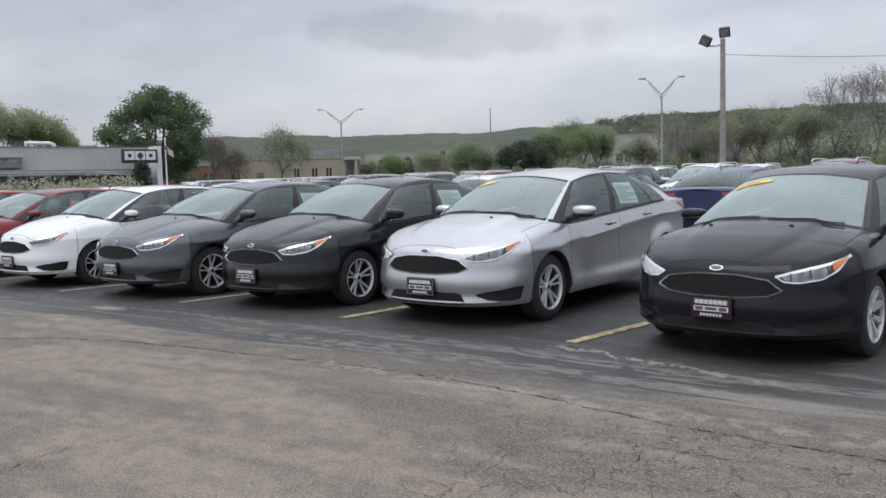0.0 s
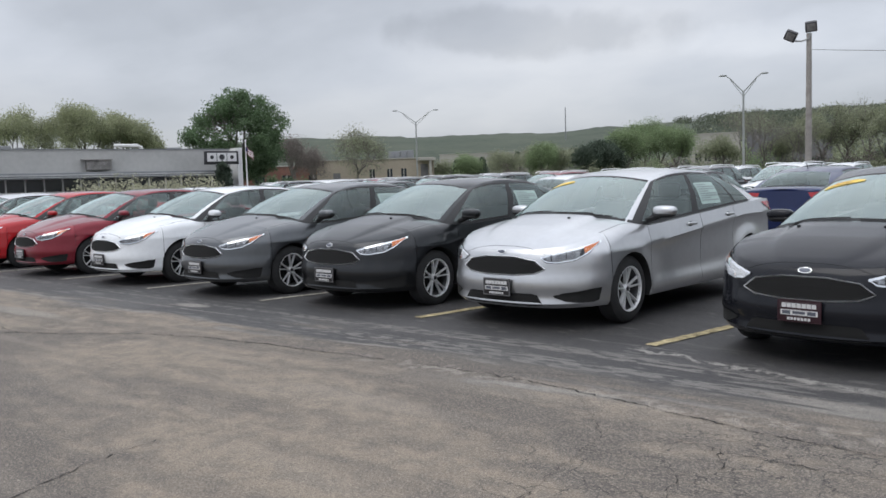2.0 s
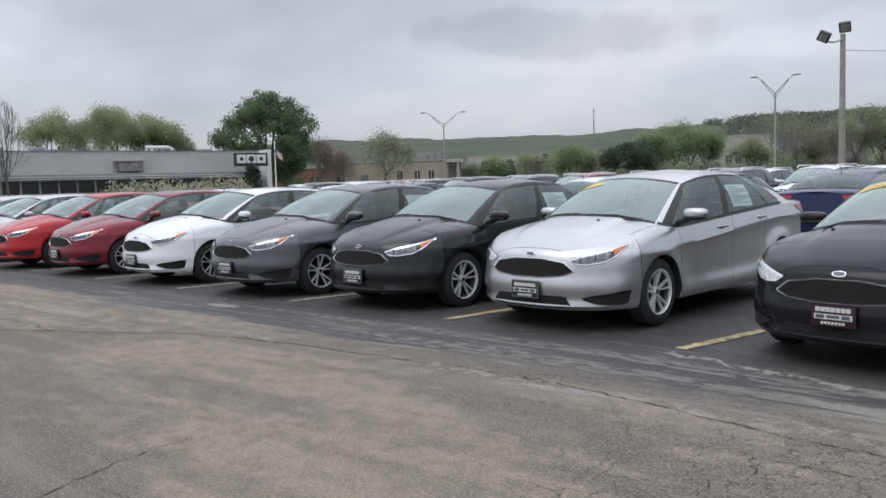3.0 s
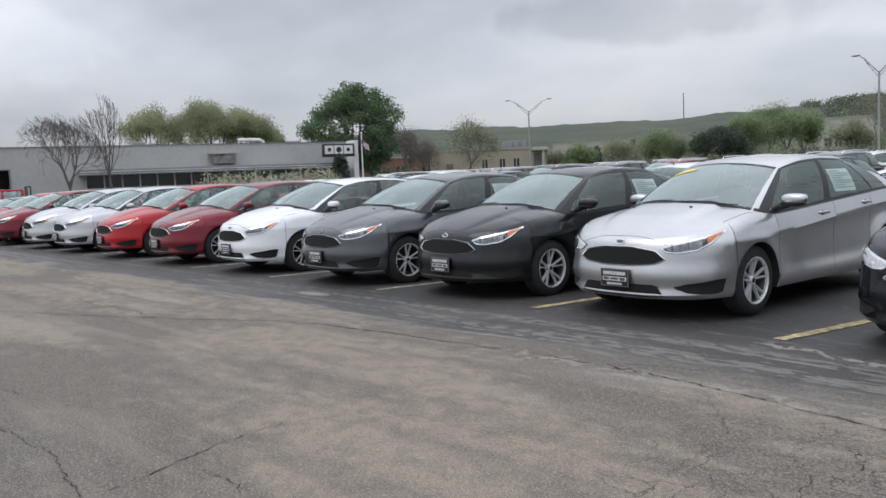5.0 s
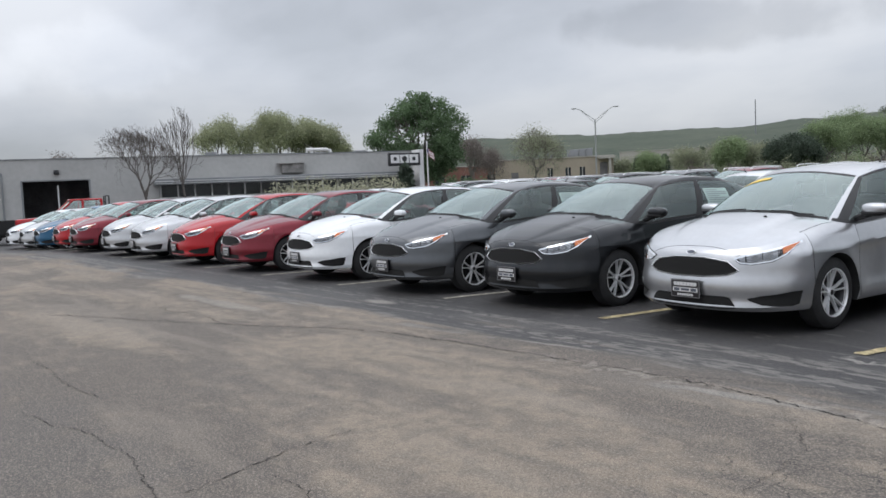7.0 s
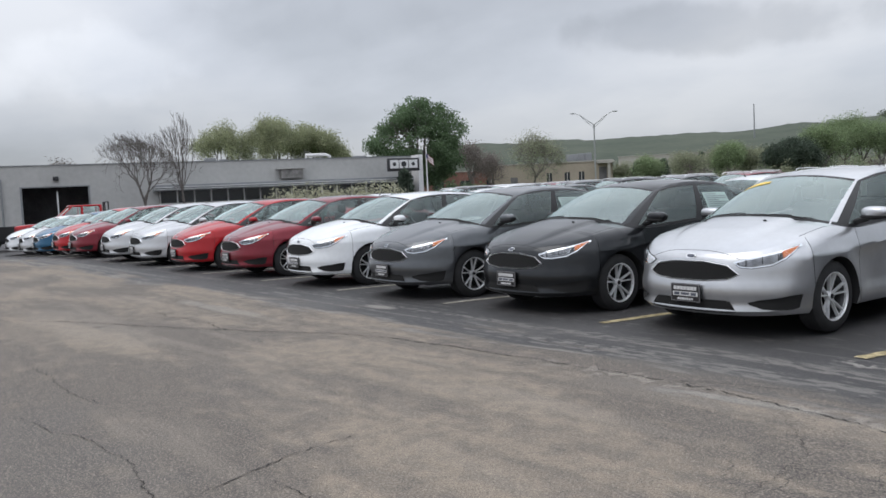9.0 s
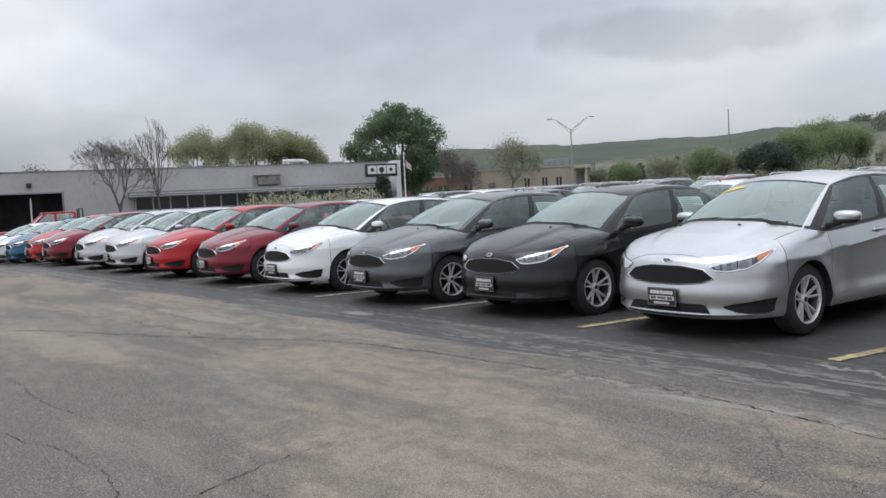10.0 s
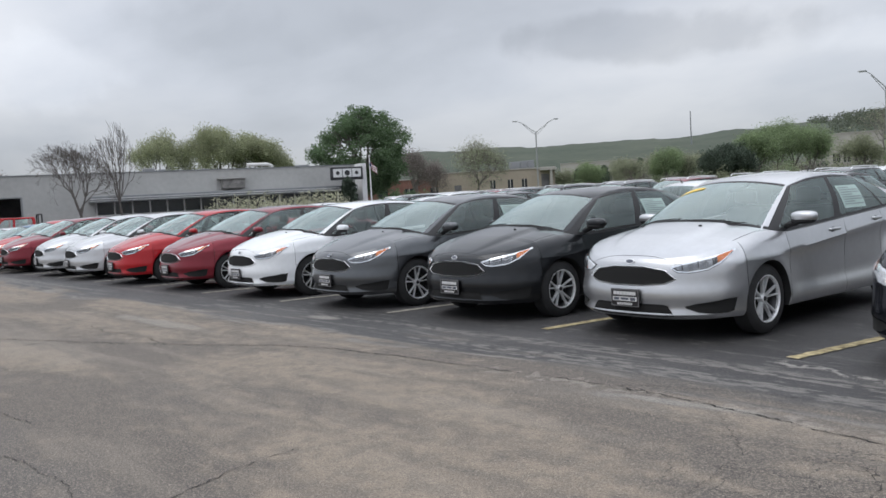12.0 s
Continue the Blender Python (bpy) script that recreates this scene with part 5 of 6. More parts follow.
def wheel_parts(parent, x, y, r, flip, cover=False):
    """Tyre, rim with five pairs of spokes (or a plastic cover with broad spokes), brake disc."""
    m = Matrix.Translation((x, y, r)) @ (Matrix.Rotation(math.pi, 4, "Z") if flip else Matrix.Identity(4))
    wh = new("wheel")
    wh.parent = parent
    wh.matrix_basis = m
    k = r / 0.318
    ri = 0.212 * k
    prof = [(-.10, ri), (-.105, ri + .03), (-.095, r - .03), (-.075, r - .006), (-.03, r), (.03, r), (.075, r - .006), (.095, r - .03), (.105, ri + .03), (.10, ri), (.08, ri - .012)]
    part("tyre", lathe(prof, 40), M_RUBBER, wh)
    ring = lathe([(.070, ri - .012), (.090, ri - .010), (.102, ri - .004), (.101, ri + .003), (.09, ri + .002)], 40)
    part("rim_barrel", lathe([(-.09, ri - .03), (.04, ri - .03), (.071, ri - .011)], 32), M_LAMPDARK, wh)
    spokes = []
    n_sp = 5
    for i in range(9 if cover else n_sp):
        a0 = 2 * math.pi * i / (9 if cover else n_sp) + 0.31
        for da in ((0,) if cover else (-0.21, 0.21)):
            wdt0, wdt1 = (0.018, 0.034) if cover else (0.0085, 0.0075)
            a, b = a0 + da * 0.55, a0 + da
            p0, p1 = Vector((.062, math.cos(a) * .036, math.sin(a) * .036)), Vector((.092, math.cos(b) * (ri - .012), math.sin(b) * (ri - .012)))
            t = Vector((0, -math.sin(b), math.cos(b)))
            vs = [p0 - t * wdt0 + Vector((-.03, 0, 0)), p0 - t * wdt0 * .6, p0 + t * wdt0 * .6, p0 + t * wdt0 + Vector((-.03, 0, 0)),
                  p1 - t * wdt1 + Vector((-.03, 0, 0)), p1 - t * wdt1 * .6, p1 + t * wdt1 * .6, p1 + t * wdt1 + Vector((-.03, 0, 0))]
            spokes.append((vs, [(0, 1, 5, 4), (1, 2, 6, 5), (2, 3, 7, 6)]))
    hub = lathe([(.02, .046), (.062, .044), (.074, .036), (.076, .028), (.070, .026), (.070, .0005)], 20)
    rim = part("rim", merged(ring, hub, *spokes), M_COVER if cover else M_ALLOY, wh)
    part("hub_cap", lathe([(.070, .024), (.079, .021), (.081, .0005)], 16), M_LAMPDARK, wh)
    part("brake_disc", lathe([(-.05, ri - .03), (-.02, .17), (.005, .165), (.008, .06), (.008, .0005)], 24), M_GAP, wh)
    return wh


def bar_panel(rects, way, tree, lift, place):
    """Small flat bars draped on a surface."""
    out = []
    for a0, z0, a1, z1 in rects:
        out.append(drape_grid(tree, [(a0, z1), (a1, z1)], [(a0, z0), (a1, z0)], way, lift, place, 4, 1))
    return merged(*out)


def build_car(p, cover=False):
    """A complete car with its parts, nose towards -Y at the origin."""
    suv = p["suv"]
    up = 0.16 if suv else 0.0
    car = thing("car", Matrix.Identity(4), "car", "car")
    sh = Shell(p)
    P = sh.panels
    body_paint = PAINT["silver"]
    for nm in ("front_bumper", "bonnet", "rear_bumper", "boot_lid", "roof"):
        part(nm, both(P[nm]), body_paint, car)
    for nm in ("fender", "rear_quarter"):
        part(nm, P[nm], body_paint, car), part(nm, mirrored(P[nm]), body_paint, car)
    doors = []
    for nm in ("front_door", "rear_door"):
        for f in (lambda q: q, mirrored):
            doors.append(part("door", f(P[nm]), body_paint, car))
    part("shoulder", both(P["shoulder"]), body_paint, car)
    for piece in islands(both(P["gap"])):
        part("panel_gap", piece, M_GAP, car)
    part("wheel_arch_liner", both(P["liner"]), M_UNDER, car)
    part("windscreen", both(P["windscreen"]), M_GLASS, car)
    part("back_window", both(P["back_window"]), M_SIDEGLASS, car)
    part("cowl_trim", both(P["cowl_trim"]), M_TRIM, car)
    part("header_trim", both(P["header_trim"]), M_TRIM, car)
    part("back_window_seal", both(P["back_window_seal"]), M_TRIM, car)
    part("window_trim", both(P["window_trim"]), M_TRIM, car)
    for nm in ("front_window", "rear_window", "quarter_window"):
        for f in (lambda q: q, mirrored):
            part("side_window", f(P[nm]), M_SIDEGLASS, car)
    tree = sh.tree()
    # handles
    for y, z in ((2.12, 0.865 + up * .8), (3.02, 0.925 + up * .8)):
        for s in (1, -1):
            hit = draped(tree, [(s * 1.2, y, z)], (-s, 0, 0), 0.0)[0]
            bm = bmesh.new()
            box(bm, hit.x - .012, y - .095, z - .016, hit.x + .022, y + .095, z + .016, 0.012, 3)
            # dark oval laid on the door as the shade in the handle's recess
            cup = ellipsoid((hit.x + .001, y - .03, z - .006), (.006, .052, .030), 12, 6, .8)
            part("handle_cup", cup, M_LAMPDARK, doors[(0 if y < 2.5 else 2) + (0 if s > 0 else 1)])
            part("handle", bm, body_paint, doors[(0 if y < 2.5 else 2) + (0 if s > 0 else 1)])

    def front(a, z):
        return (a, 0, z + up)
    fw = (0, 1, 0)
    # upper grille with its chrome outline
    top = [(-.476, .560), (-.38, .632), (-.16, .662), (.16, .662), (.38, .632), (.476, .560)]
    bot = [(-.476, .556), (-.38, .516), (-.16, .497), (.16, .497), (.38, .516), (.476, .556)]
    g = part("grille", drape_grid(tree, dense(top, 3), dense(bot, 3), fw, .004, front, 30, 5), M_GAP, car, "black mesh grille")
    for k in range(4):
        z = .530 + k * .032
        half = .34 if k in (0, 3) else .42
        part("grille_bar", drape_grid(tree, [(-half, z + .004), (half, z + .004)], [(-half, z - .004), (half, z - .004)], fw, .0065, front, 16, 2), M_GAP, g)
    part("grille_frame", drape_ring(tree, dense(top, 4) + dense(list(reversed(bot)), 4)[1:-1], .012, fw, .016, front), M_SATIN, car, "chrome grille outline")
    part("bonnet_shut_line", tube(draped(tree, [(x, 0, .757 - .070 * (abs(x) / .47) ** 3.0 + up) for x in np.linspace(-.47, .47, 25)], fw, -.0008), .0028, 5), M_GAP, car)
    # lower intake and corner trims
    part("lower_intake", drape_grid(tree, dense([(-.40, .322), (-.36, .335), (.36, .335), (.40, .322)], 3), dense([(-.46, .238), (-.38, .225), (.38, .225), (.46, .238)], 3), fw, .005, front, 28, 3), M_GAP, car)
    for s in (1, -1):
        def corner(a, z, s=s):
            # a runs across the corner at a slant
            return (s * a * .8, a * .6, z + up)
        wy = (-s * .6, .8, 0)
        part("fog_trim", drape_grid(tree, [(.50, .318), (.60, .346), (.74, .362), (.86, .380), (.945, .386)], [(.52, .300), (.62, .264), (.74, .254), (.86, .256), (.915, .272)], wy, .006, corner, 16, 4), M_GAP, car)
        def lampc(a, zz, s=s):
            a = .40 + (a - .385) * .85
            return (s * a * .8, a * .6, zz + up - .004)
        ht = [(.385, .668), (.50, .697), (.66, .725), (.82, .752), (.94, .780), (1.03, .803)]
        hb = [(.385, .660), (.44, .622), (.56, .616), (.74, .638), (.89, .700), (1.02, .797)]
        hl = part("headlight", drape_grid(tree, ht, hb, wy, .003, lampc, 20, 5), M_LAMPDARK, car, "clear headlight with chrome reflectors")
        part("reflector", drape_grid(tree, [(.42, .668), (.54, .698), (.70, .722), (.82, .742)], [(.45, .640), (.55, .632), (.68, .644), (.80, .672)], wy, .007, lampc, 14, 4), M_REFLECT, hl)
        part("bezel", merged(drape_grid(tree, ht, [(a, z - .017) for a, z in ht], wy, .010, lampc, 18, 2), drape_grid(tree, [(a, z + .011) for a, z in hb], hb, wy, .010, lampc, 18, 2)), M_CHROME, hl)
        for ca, cz, cr_ in ((.58, .664, .030), (.73, .690, .027)):
            part("bulb_bowl", drape_grid(tree, [(ca + cr_ * math.cos(t), cz + cr_ * math.sin(t)) for t in np.linspace(math.pi, 0, 9)], [(ca + cr_ * math.cos(t), cz - cr_ * math.sin(t)) for t in np.linspace(math.pi, 0, 9)], wy, .011, lampc, 10, 4), M_BOWL, hl)
        for ca in (.50, .655, .80):
            part("cell_divider", drape_grid(tree, [(ca - .006, .600 + ca * .165), (ca + .006, .602 + ca * .165)], [(ca - .006, .555 + ca * .145), (ca + .006, .557 + ca * .145)], wy, .0125, lampc, 1, 4), M_LAMPDARK, hl)
        part("turn_signal", drape_grid(tree, [(.84, .748), (.92, .770), (1.01, .793)], [(.845, .696), (.91, .724), (1.005, .789)], wy, .011, lampc, 8, 3), M_AMBER, hl, "amber turn signal")
        part("lens", drape_grid(tree, ht, hb, wy, .018, lampc, 20, 5), M_LENS, hl)
        part("lamp_seal", drape_ring(tree, dense(ht, 3) + dense(list(reversed(hb)), 3)[1:-1], .009, wy, .0045, lampc), M_GAP, hl)
        # tail lamp
        def tail(a, z, s=s):
            return (s * a * .7, p["L"] + (1 - a) * .7, z + up * .5)
        part("tail_light", merged(drape_grid(tree, [(.86, 1.0), (1.0, 1.01), (1.28, .985)], [(.90, .90), (1.0, .84), (1.20, .87)], (-s * .7, -.7, 0), .008, tail, 14, 4), drape_grid(tree, [(3.90, 1.022 + up), (4.1, 1.030 + up), (4.42, .99 + up)], [(3.97, .985 + up), (4.16, .915 + up), (4.42, .86 + up)], (-s, 0, 0), .008, lambda a, z, s=s: (s * 1.2, a, z), 8, 4)), M_TAIL, car, "red tail light")
        # mirrors
        mz, mx_, my_ = 1.02 + up, s * (.985 if s > 0 else .93), 1.36 if s > 0 else 1.58
        mi = part("mirror", ellipsoid((mx_, my_, mz + .010), (.122, .068, .052), 16, 10, .72), body_paint, car)
        part("mirror_base", merged(ellipsoid((mx_ - s * .01, my_ - .005, mz - .026), (.116, .060, .032), 12, 8, .7), tube([(s * .79, my_ + .02, mz - .08), (mx_ - s * .06, my_, mz - .04)], .030, 8)), M_TRIM, mi)
        part("mirror_glass", ellipsoid((mx_ - s * .005, my_ + .066, mz), (.10, .004, .042), 12, 6, .8), M_CHROME, mi)
    # badge and blank plate
    part("badge", drape_grid(tree, [(.052 * math.cos(t), .705 + .020 * math.sin(t)) for t in np.linspace(math.pi, 0, 13)], [(.052 * math.cos(t), .705 - .020 * math.sin(t)) for t in np.linspace(math.pi, 0, 13)], fw, .007, front, 14, 3), M_SATIN, car, "oval badge")
    part("badge_inset", drape_grid(tree, [(.044 * math.cos(t), .705 + .0145 * math.sin(t)) for t in np.linspace(math.pi, 0, 13)], [(.044 * math.cos(t), .705 - .0145 * math.sin(t)) for t in np.linspace(math.pi, 0, 13)], fw, .010, front, 14, 3), M_BADGE, car)
    pz = .385 + up
    pl = part("dealer_plate", boxes((-.158, -.026, pz - .08, .158, -.008, pz + .08), bevel=.006), M_PLATE, car, "black dealer plate with white print")
    part("plate_frame", boxes((-.158, -.0275, pz + .070, .158, -.0262, pz + .080), (-.158, -.0275, pz - .080, .158, -.0262, pz - .073), (-.158, -.0275, pz - .073, -.150, -.0262, pz + .070), (.150, -.0275, pz - .073, .158, -.0262, pz + .070)), M_FRAME, pl)
    part("plate_print", boxes(*[(-.126 + k * .0365, -.0285, pz + .024, -.126 + k * .0365 + .0315, -.0262, pz + .056) for k in range(7)], (-.135, -.0285, pz - .030, .135, -.0262, pz + .008), *[(-.086 + k * .025, -.0285, pz - .066, -.086 + k * .025 + .018, -.0262, pz - .046) for k in range(7)]), M_PRINT, pl)
    part("plate_badge", boxes((-.122, -.0300, pz - .024, -.062, -.0287, pz + .002), (.062, -.0300, pz - .024, .122, -.0287, pz + .002), (-.045, -.0300, pz - .020, .045, -.0287, pz - .000)), M_BADGE, pl)
    # wipers and washer jets
    cx_, cy_, cz_ = ([q[k] for q in sh.cowl] for k in (0, 1, 2))
    for x0, x1 in ((-.58, -.02), (.06, .60)):
        pts = [(x, float(np.interp(abs(x), cx_, cy_)) + .020 + .022 * t, float(np.interp(abs(x), cx_, cz_)) + .012 + .016 * t) for t, x in ((t, x0 + (x1 - x0) * t) for t in np.linspace(0, 1, 9))]
        part("wiper", tube(pts, .005, 5), M_TRIM, car)
    for x in (-.36, .30):
        q = draped(tree, [(x, .74, 2)], (0, 0, -1), .004)[0]
        part("washer_jet", ellipsoid(q, (.018, .012, .008), 8, 5), M_TRIM, car)
    # cabin
    seat_z = .30 + up
    for sx in (-.37, .37):
        bm = bmesh.new()
        box(bm, sx - .24, 1.95, seat_z + .08, sx + .24, 2.46, seat_z + .26, .05, 3)
        st_ = part("seat", bm, M_CABIN, car)
        bm = bmesh.new()
        box(bm, sx - .23, 2.42, seat_z + .24, sx + .23, 2.56, seat_z + .80, .06, 3)
        for v in bm.verts:
            v.co.y += (v.co.z - seat_z - .24) * .25
        part("seat_back", bm, M_CABIN, st_)
        bm = bmesh.new()
        box(bm, sx - .13, 2.56, seat_z + .82, sx + .13, 2.66, seat_z + .99, .045, 3)
        part("headrest", bm, M_CABIN, st_)
    bm = bmesh.new()
    box(bm, -.62, 3.15, seat_z + .20, .62, 3.32, seat_z + .78, .06, 3)
    part("rear_seat", bm, M_CABIN, car)
    part("parcel_shelf", boxes((-.60, 3.34, .98 + up, .60, 3.86, 1.0 + up), bevel=.008), M_DASH, car)
    for sx in (-.34, .34):
        bm = bmesh.new()
        box(bm, sx - .12, 3.28, seat_z + .78, sx + .12, 3.36, seat_z + .92, .04, 3)
        part("rear_headrest", bm, M_CABIN, car)
    bm = bmesh.new()
    box(bm, -.74, 1.30, .60 + up, .74, 1.85, .915 + up, .06, 3)
    part("dashboard", bm, M_DASH, car)
    ring = [(.37 + .185 * math.cos(a), 1.93 - .06 * math.sin(a), .90 + up + .175 * math.sin(a)) for a in np.linspace(0, 2 * math.pi, 21)]
    part("steering_wheel", merged(tube(ring, .014, 6), ellipsoid((.37, 1.93, .90 + up), (.07, .03, .05), 10, 6)), M_DASH, car)
    part("rear_view_mirror", ellipsoid((0, 1.86, 1.30 + up * 1.1), (.11, .02, .032), 12, 6), M_DASH, car)
    # floor pan and inner bulk that stop the view through the arches
    part("underbody", boxes((-.62, .30, .19 + up * .6, .62, 4.25, .42 + up), (-.78, 1.30, .22 + up * .6, .78, 3.12, .40 + up), (-.60, .45, .40, .60, 1.30, .66 + up)), M_UNDER, car)
    if suv:
        for s in (1, -1):
            zr = 1.60
            part("roof_rail", tube([(s * .575, 2.0, zr - .01), (s * .58, 2.12, zr + .055), (s * .59, 2.8, zr + .07), (s * .58, 3.75, zr + .055), (s * .565, 3.88, zr)], .018, 6), M_SATIN, car)
    else:
        part("antenna", tube([(0, 3.25, 1.40), (0, 3.36, 1.52)], [.012, .004], 6), M_TRIM, car)
    for y in p["wheels"]:
        wheel_parts(car, .775, y, p["wr"], False, cover)
        wheel_parts(car, -.775, y, p["wr"], True, cover)
    return car, tree


def repaint(car, colour):
    for o in car.children_recursive:
        if o.type == "MESH" and o.data.materials and o.data.materials[0] == PAINT["silver"]:
            o.material_slots[0].link = "OBJECT"
            o.material_slots[0].material = PAINT[colour]


M_FAINT = mat("faint_print", (0.30, 0.36, 0.36), 0.7)


def window_paper(car, tree, side_y=(2.52, 2.96), z=(1.05, 1.28)):
    """White price sheet behind the rear door's window."""
    def place(a, zz):
        return (1.2, a, zz)
    sheet = part("price_sheet", drape_grid(tree, [(side_y[0], z[1]), (side_y[1], z[1])], [(side_y[0], z[0]), (side_y[1], z[0])], (-1, 0, 0), .003, place, 4, 3), M_PAPER, car, "white printed price sheet")
    rects = [(side_y[0] + .03, z[1] - .03 - .024 * k, side_y[0] + .03 + (.38 if k % 3 else .22), z[1] - .018 - .024 * k) for k in range(8)]
    part("print", bar_panel(rects, (-1, 0, 0), tree, .006, place), M_FAINT, sheet)


def year_banner(car, tree, lettered):
    """Yellow arched vinyl across the upper corner of the windscreen."""
    def place(a, zz):
        return (a, 0, zz)
    top = [(-.530 + .37 * t, 1.268 + .066 * math.sin(t * math.pi * .55)) for t in np.linspace(0, 1, 9)]
    bot = [(-.535 + .38 * t, 1.238 + .080 * t + .006 * math.sin(t * math.pi)) for t in np.linspace(0, 1, 9)]
    b = part("year_banner", drape_grid(tree, top, bot, (0, 1, 0), .005, place, 14, 3), M_YELLOW, car, "yellow vinyl banner on the windscreen")
    if lettered:
        cu = bpy.data.curves.new("numerals", "FONT")
        cu.body, cu.size, cu.shear = "2016", .075, .3
        tmp = bpy.data.objects.new("numerals", cu)
        scene.collection.objects.link(tmp)
        bpy.context.view_layer.update()
        me = bpy.data.meshes.new_from_object(tmp.evaluated_get(bpy.context.evaluated_depsgraph_get()))
        vs = [(v.co.x * 1.35, v.co.y) for v in me.vertices]
        fs = [tuple(q.vertices) for q in me.polygons]
        bpy.data.objects.remove(tmp)
        pts = [(-.47 + x, 0, 1.266 + y * .55 + x * .16) for x, y in vs]
        part("numerals", (draped(tree, pts, (0, 1, 0), .009), fs), M_WHITEINK, b, sharp=None)


HEADING = -3.2
sedan, sedan_tree = build_car(SEDAN)
ROW = [  # colour, nose x, nose y, words
    ("black", -1.84, 6.18, "black compact sedan with wheel covers and a wine-red dealer plate"),
    ("silver", -4.57, 6.235, "silver compact sedan with alloy wheels and a dealer plate"),
    ("charcoal", -6.95, 6.22, "glossy black compact sedan with alloy wheels"),
    ("grey", -9.29, 6.10, "dark grey metallic compact sedan with alloy wheels"),
    ("white", -11.88, 6.16, "white compact sedan with alloy wheels"),
    ("ruby", -14.54, 6.15, "dark ruby red compact sedan with alloy wheels"),
    ("red", -17.15, 6.12, "bright red compact sedan parked in the row"),
    ("pale", -19.82, 6.10, "pale silver compact sedan parked in the row"),
    ("pale", -22.2, 6.10, "pale silver compact sedan beside a ruby one"),
    ("ruby", -25.2, 6.05, "ruby red compact sedan parked in the row"),
    ("red", -27.2, 6.05, "bright red compact sedan beside a blue one"),
    ("blue", -29.9, 6.05, "blue compact sedan parked in the row"),
    ("pale", -32.2, 6.05, "silver compact sedan near the end of the row"),
    ("white", -34.6, 6.05, "white compact sedan at the end of the row"),
]
cover_car, cover_tree = build_car(SEDAN, cover=True)
for k, (colour, x, y, words) in enumerate(ROW):
    m = pose(x, y, -0.05 if k == 0 else west_fall(x, y + 2), 0 if k < 2 else -1.0, 0, (-8.2 if k == 0 else -3.2 if k == 1 else HEADING + (0.0, 0.3, 0.4, -0.5, 0.3)[k % 5]))
    if k == 0:
        c = cover_car
        c.matrix_basis = m
        for o in c.children:
            if o.name.startswith("dealer_plate"):
                o.location = (0, 0, .035)
                o.data.materials[0] = M_PLATEWINE
                for q in o.children:
                    if q.name.startswith("plate_frame"):
                        q.data.materials[0] = M_PLATEWINE
    else:
        c = copy_thing(sedan, m)
    c.name = "sedan"
    tagged(c, words, "car", "row of parked sedans")
    repaint(c, colour)
    if k in (0, 1):
        year_banner(c, sedan_tree, k == 0)
    if k in (1, 2, 3):
        window_paper(c, sedan_tree)

# second row: parked back to back, tails towards the first row
suv, suv_tree = build_car(SUV)
BACK = [("navy", -4.6, 19.6, 0), ("white", -10.2, 19.7, 0), ("silver", -13.0, 19.6, 0), ("grey", -16.2, 19.6, 0), ("white", -19.2, 19.6, 0), ("silver", -22.3, 19.6, 0), ("black", -7.3, 19.6, 0),
        ("white", -25.5, 19.6, 0), ("grey", -29, 19.6, 0)]
for colour, x, y, _ in BACK:
    c = copy_thing(sedan, pose(x, y, 0, 0, 0, HEADING + 180))
    c.name = "sedan"
    tagged(c, colour + " sedan parked with its tail to the first row", "car", "second row of parked cars")
    repaint(c, colour)
FAR = [("grey", -11.5, 24.5), ("black", -14.4, 24.5), ("ruby", -17.2, 24.5), ("grey", -20, 24.6), ("black", -23, 24.6), ("white", -8.6, 24.5), ("grey", -27, 26), ("black", -31, 28), ("white", -36, 30), ("ruby", -4.5, 23.5), ("white", -9, 32), ("black", -19, 27.5), ("white", -22, 27.5), ("grey", -25, 28), ("ruby", -28.5, 26.5), ("white", -31.5, 26), ("black", -34, 25.5), ("grey", -38, 30), ("white", -41, 30), ("grey", -15.5, 29.5), ("white", -12.4, 29.5)]
for colour, x, y in FAR:
    c = copy_thing(suv, pose(x, y, 0, 0, 0, HEADING))
    c.name = "suv"
    tagged(c, colour + " crossover with roof rails parked behind", "car", "third row of parked crossovers")
    repaint(c, colour)
for master in (sedan, suv):
    for o in (*master.children_recursive, master):
        bpy.data.objects.remove(o)

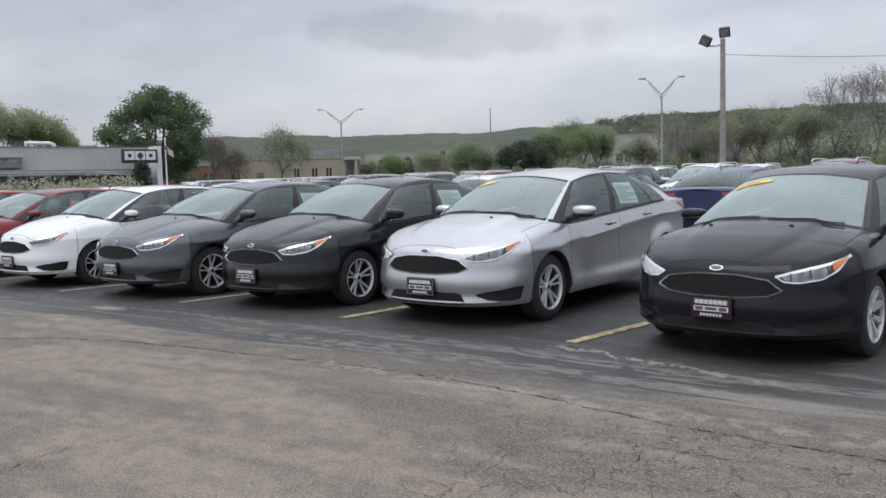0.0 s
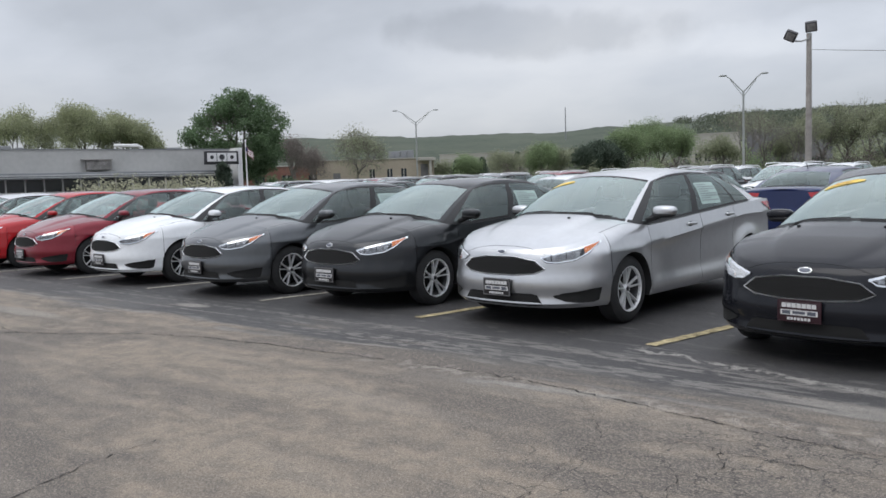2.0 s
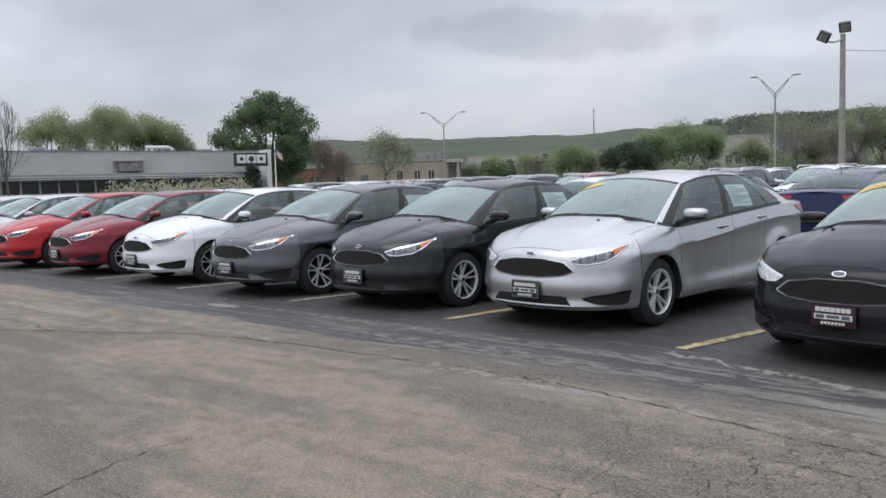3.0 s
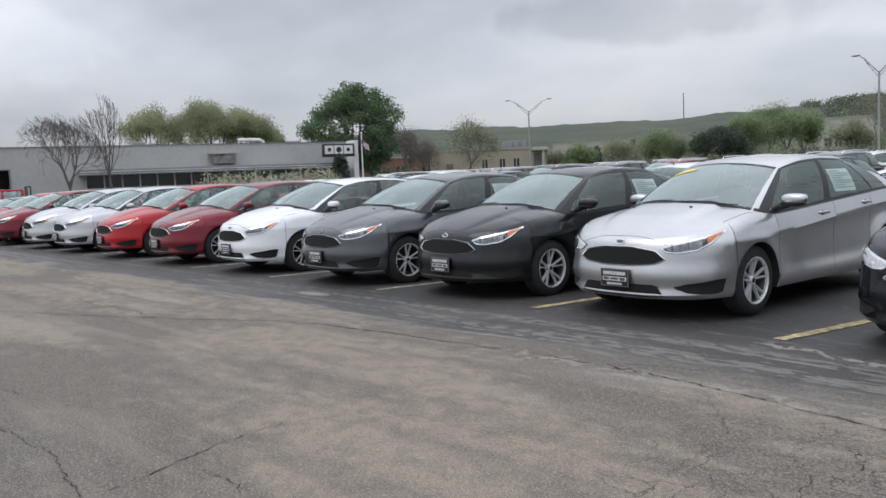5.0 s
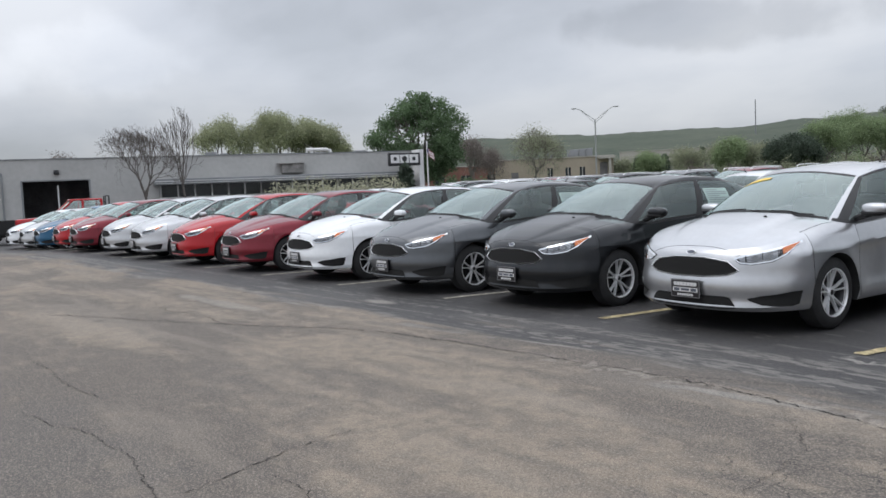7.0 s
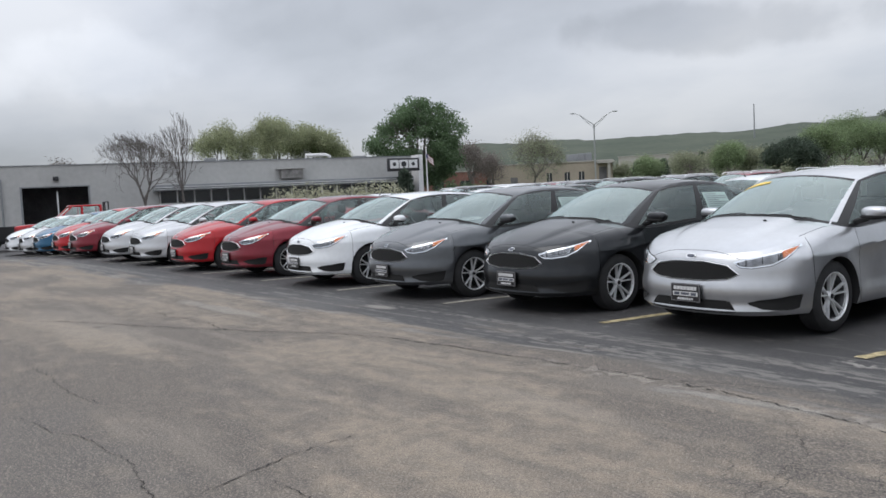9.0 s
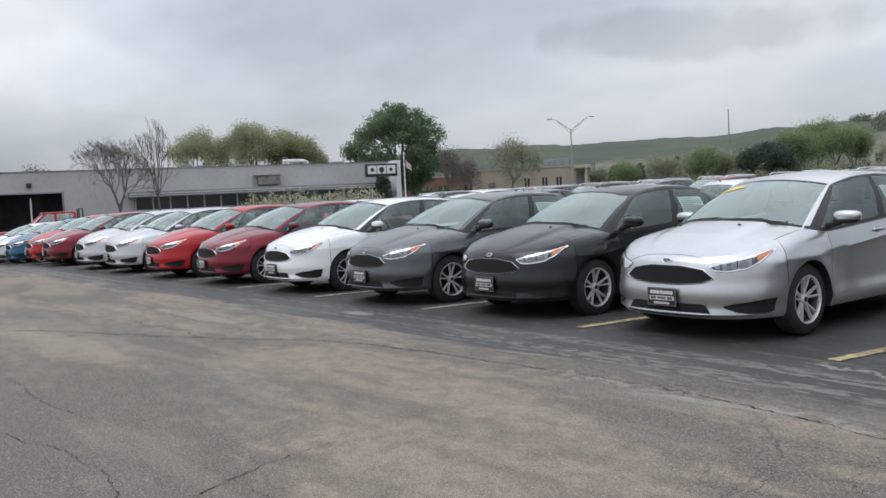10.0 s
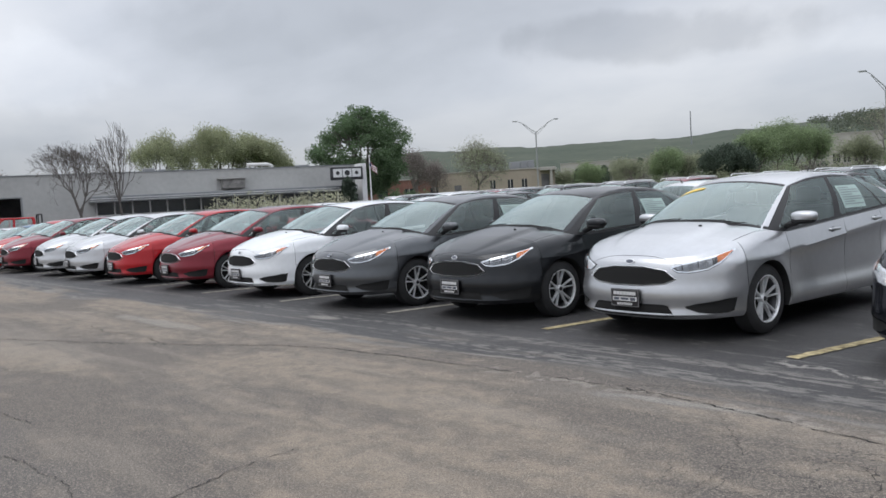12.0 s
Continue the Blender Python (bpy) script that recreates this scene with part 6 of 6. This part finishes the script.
# ---------------------------------------------------------------- red pickup by the workshop door
def pickup(m, colour, label):
    t = thing("pickup", m, label, "pickup truck")
    bm = bmesh.new()
    box(bm, -.95, 0.05, .55, .95, 1.9, 1.12, .10, 3)
    for v in bm.verts:
        if v.co.z > .9:
            v.co.x *= .94
            v.co.z += (v.co.y - 1.9) * .06
    part("bonnet", bm, colour, t)
    bm = bmesh.new()
    box(bm, -.95, 1.80, .45, .95, 3.6, 1.20, .06, 3)
    part("cab", bm, colour, t)
    bm = bmesh.new()
    box(bm, -.93, 1.75, 1.18, .93, 3.55, 1.84, .05, 3)
    for v in bm.verts:
        f = (v.co.z - 1.18) / .66
        v.co.x *= 1 - .16 * f
        if v.co.y < 2.4:
            v.co.y += .62 * f
    part("cab_glass", bm, M_GLASS, t)
    part("bench_seat", boxes((-.78, 2.9, .9, .78, 3.3, 1.62), bevel=.06), M_CABIN, t)
    bm = bmesh.new()
    box(bm, -.80, 2.26, 1.80, .80, 3.54, 1.90, .05, 3)
    part("cab_roof", bm, colour, t)
    for s in (1, -1):
        part("pillar", tube([(s * .92, 1.80, 1.19), (s * .78, 2.40, 1.84)], .04, 6), colour, t)
        part("pillar", tube([(s * .92, 2.75, 1.19), (s * .79, 2.78, 1.84)], .045, 6), colour, t)
        part("pillar", tube([(s * .92, 3.5, 1.19), (s * .78, 3.5, 1.84)], .06, 6), colour, t)
        part("headlight", boxes((s * .62 - .2, .0, .80, s * .62 + .2, .06, 1.0), bevel=.02), M_REFLECT, t)
        part("mirror", ellipsoid((s * 1.1, 2.05, 1.28), (.10, .06, .13), 10, 6), M_TRIM, t)
    part("bed", boxes((-.95, 3.66, .5, -.85, 5.5, 1.22), (.85, 3.66, .5, .95, 5.5, 1.22), (-.85, 5.42, .5, .85, 5.5, 1.2), (-.85, 3.66, .5, .85, 5.42, .7), (-.85, 3.66, .7, .85, 3.74, 1.22)), colour, t)
    part("bumper", boxes((-.96, -.12, .42, .96, .06, .66), bevel=.04), M_CHROME, t)
    part("grille", boxes((-.40, -.015, .72, .40, .049, 1.0), bevel=.015), M_TRIM, t)
    part("rack", merged(tube([(-.85, 3.8, 1.2), (-.85, 3.8, 2.0), (.85, 3.8, 2.0), (.85, 3.8, 1.2)], .03, 5), tube([(-.3, 3.8, 2.0), (-.3, 3.8, 1.2)], .025, 5)), M_TRIM, t)
    part("underbody", boxes((-.8, .4, .35, .8, 5.2, .6)), M_UNDER, t)
    for y in (.95, 4.5):
        for s in (1, -1):
            wheel_parts(t, s * .82, y, .38, s < 0)
    return t


pickup(Matrix.Translation(at(79.9, 42, -.18)) @ Matrix.Rotation(radians(-8), 4, "Z") @ Matrix.Diagonal((.95, 1.10, .93, 1)), PAINT["red"], "red pickup truck with a rack near the workshop door")
pickup(Matrix.Translation((-40.4, 2.2, -.2)) @ Matrix.Rotation(radians(-13), 4, "Z") @ Matrix.Diagonal((.95, .95, .8, 1)), PAINT["charcoal"], "dark grey pickup truck at the end of the lot")
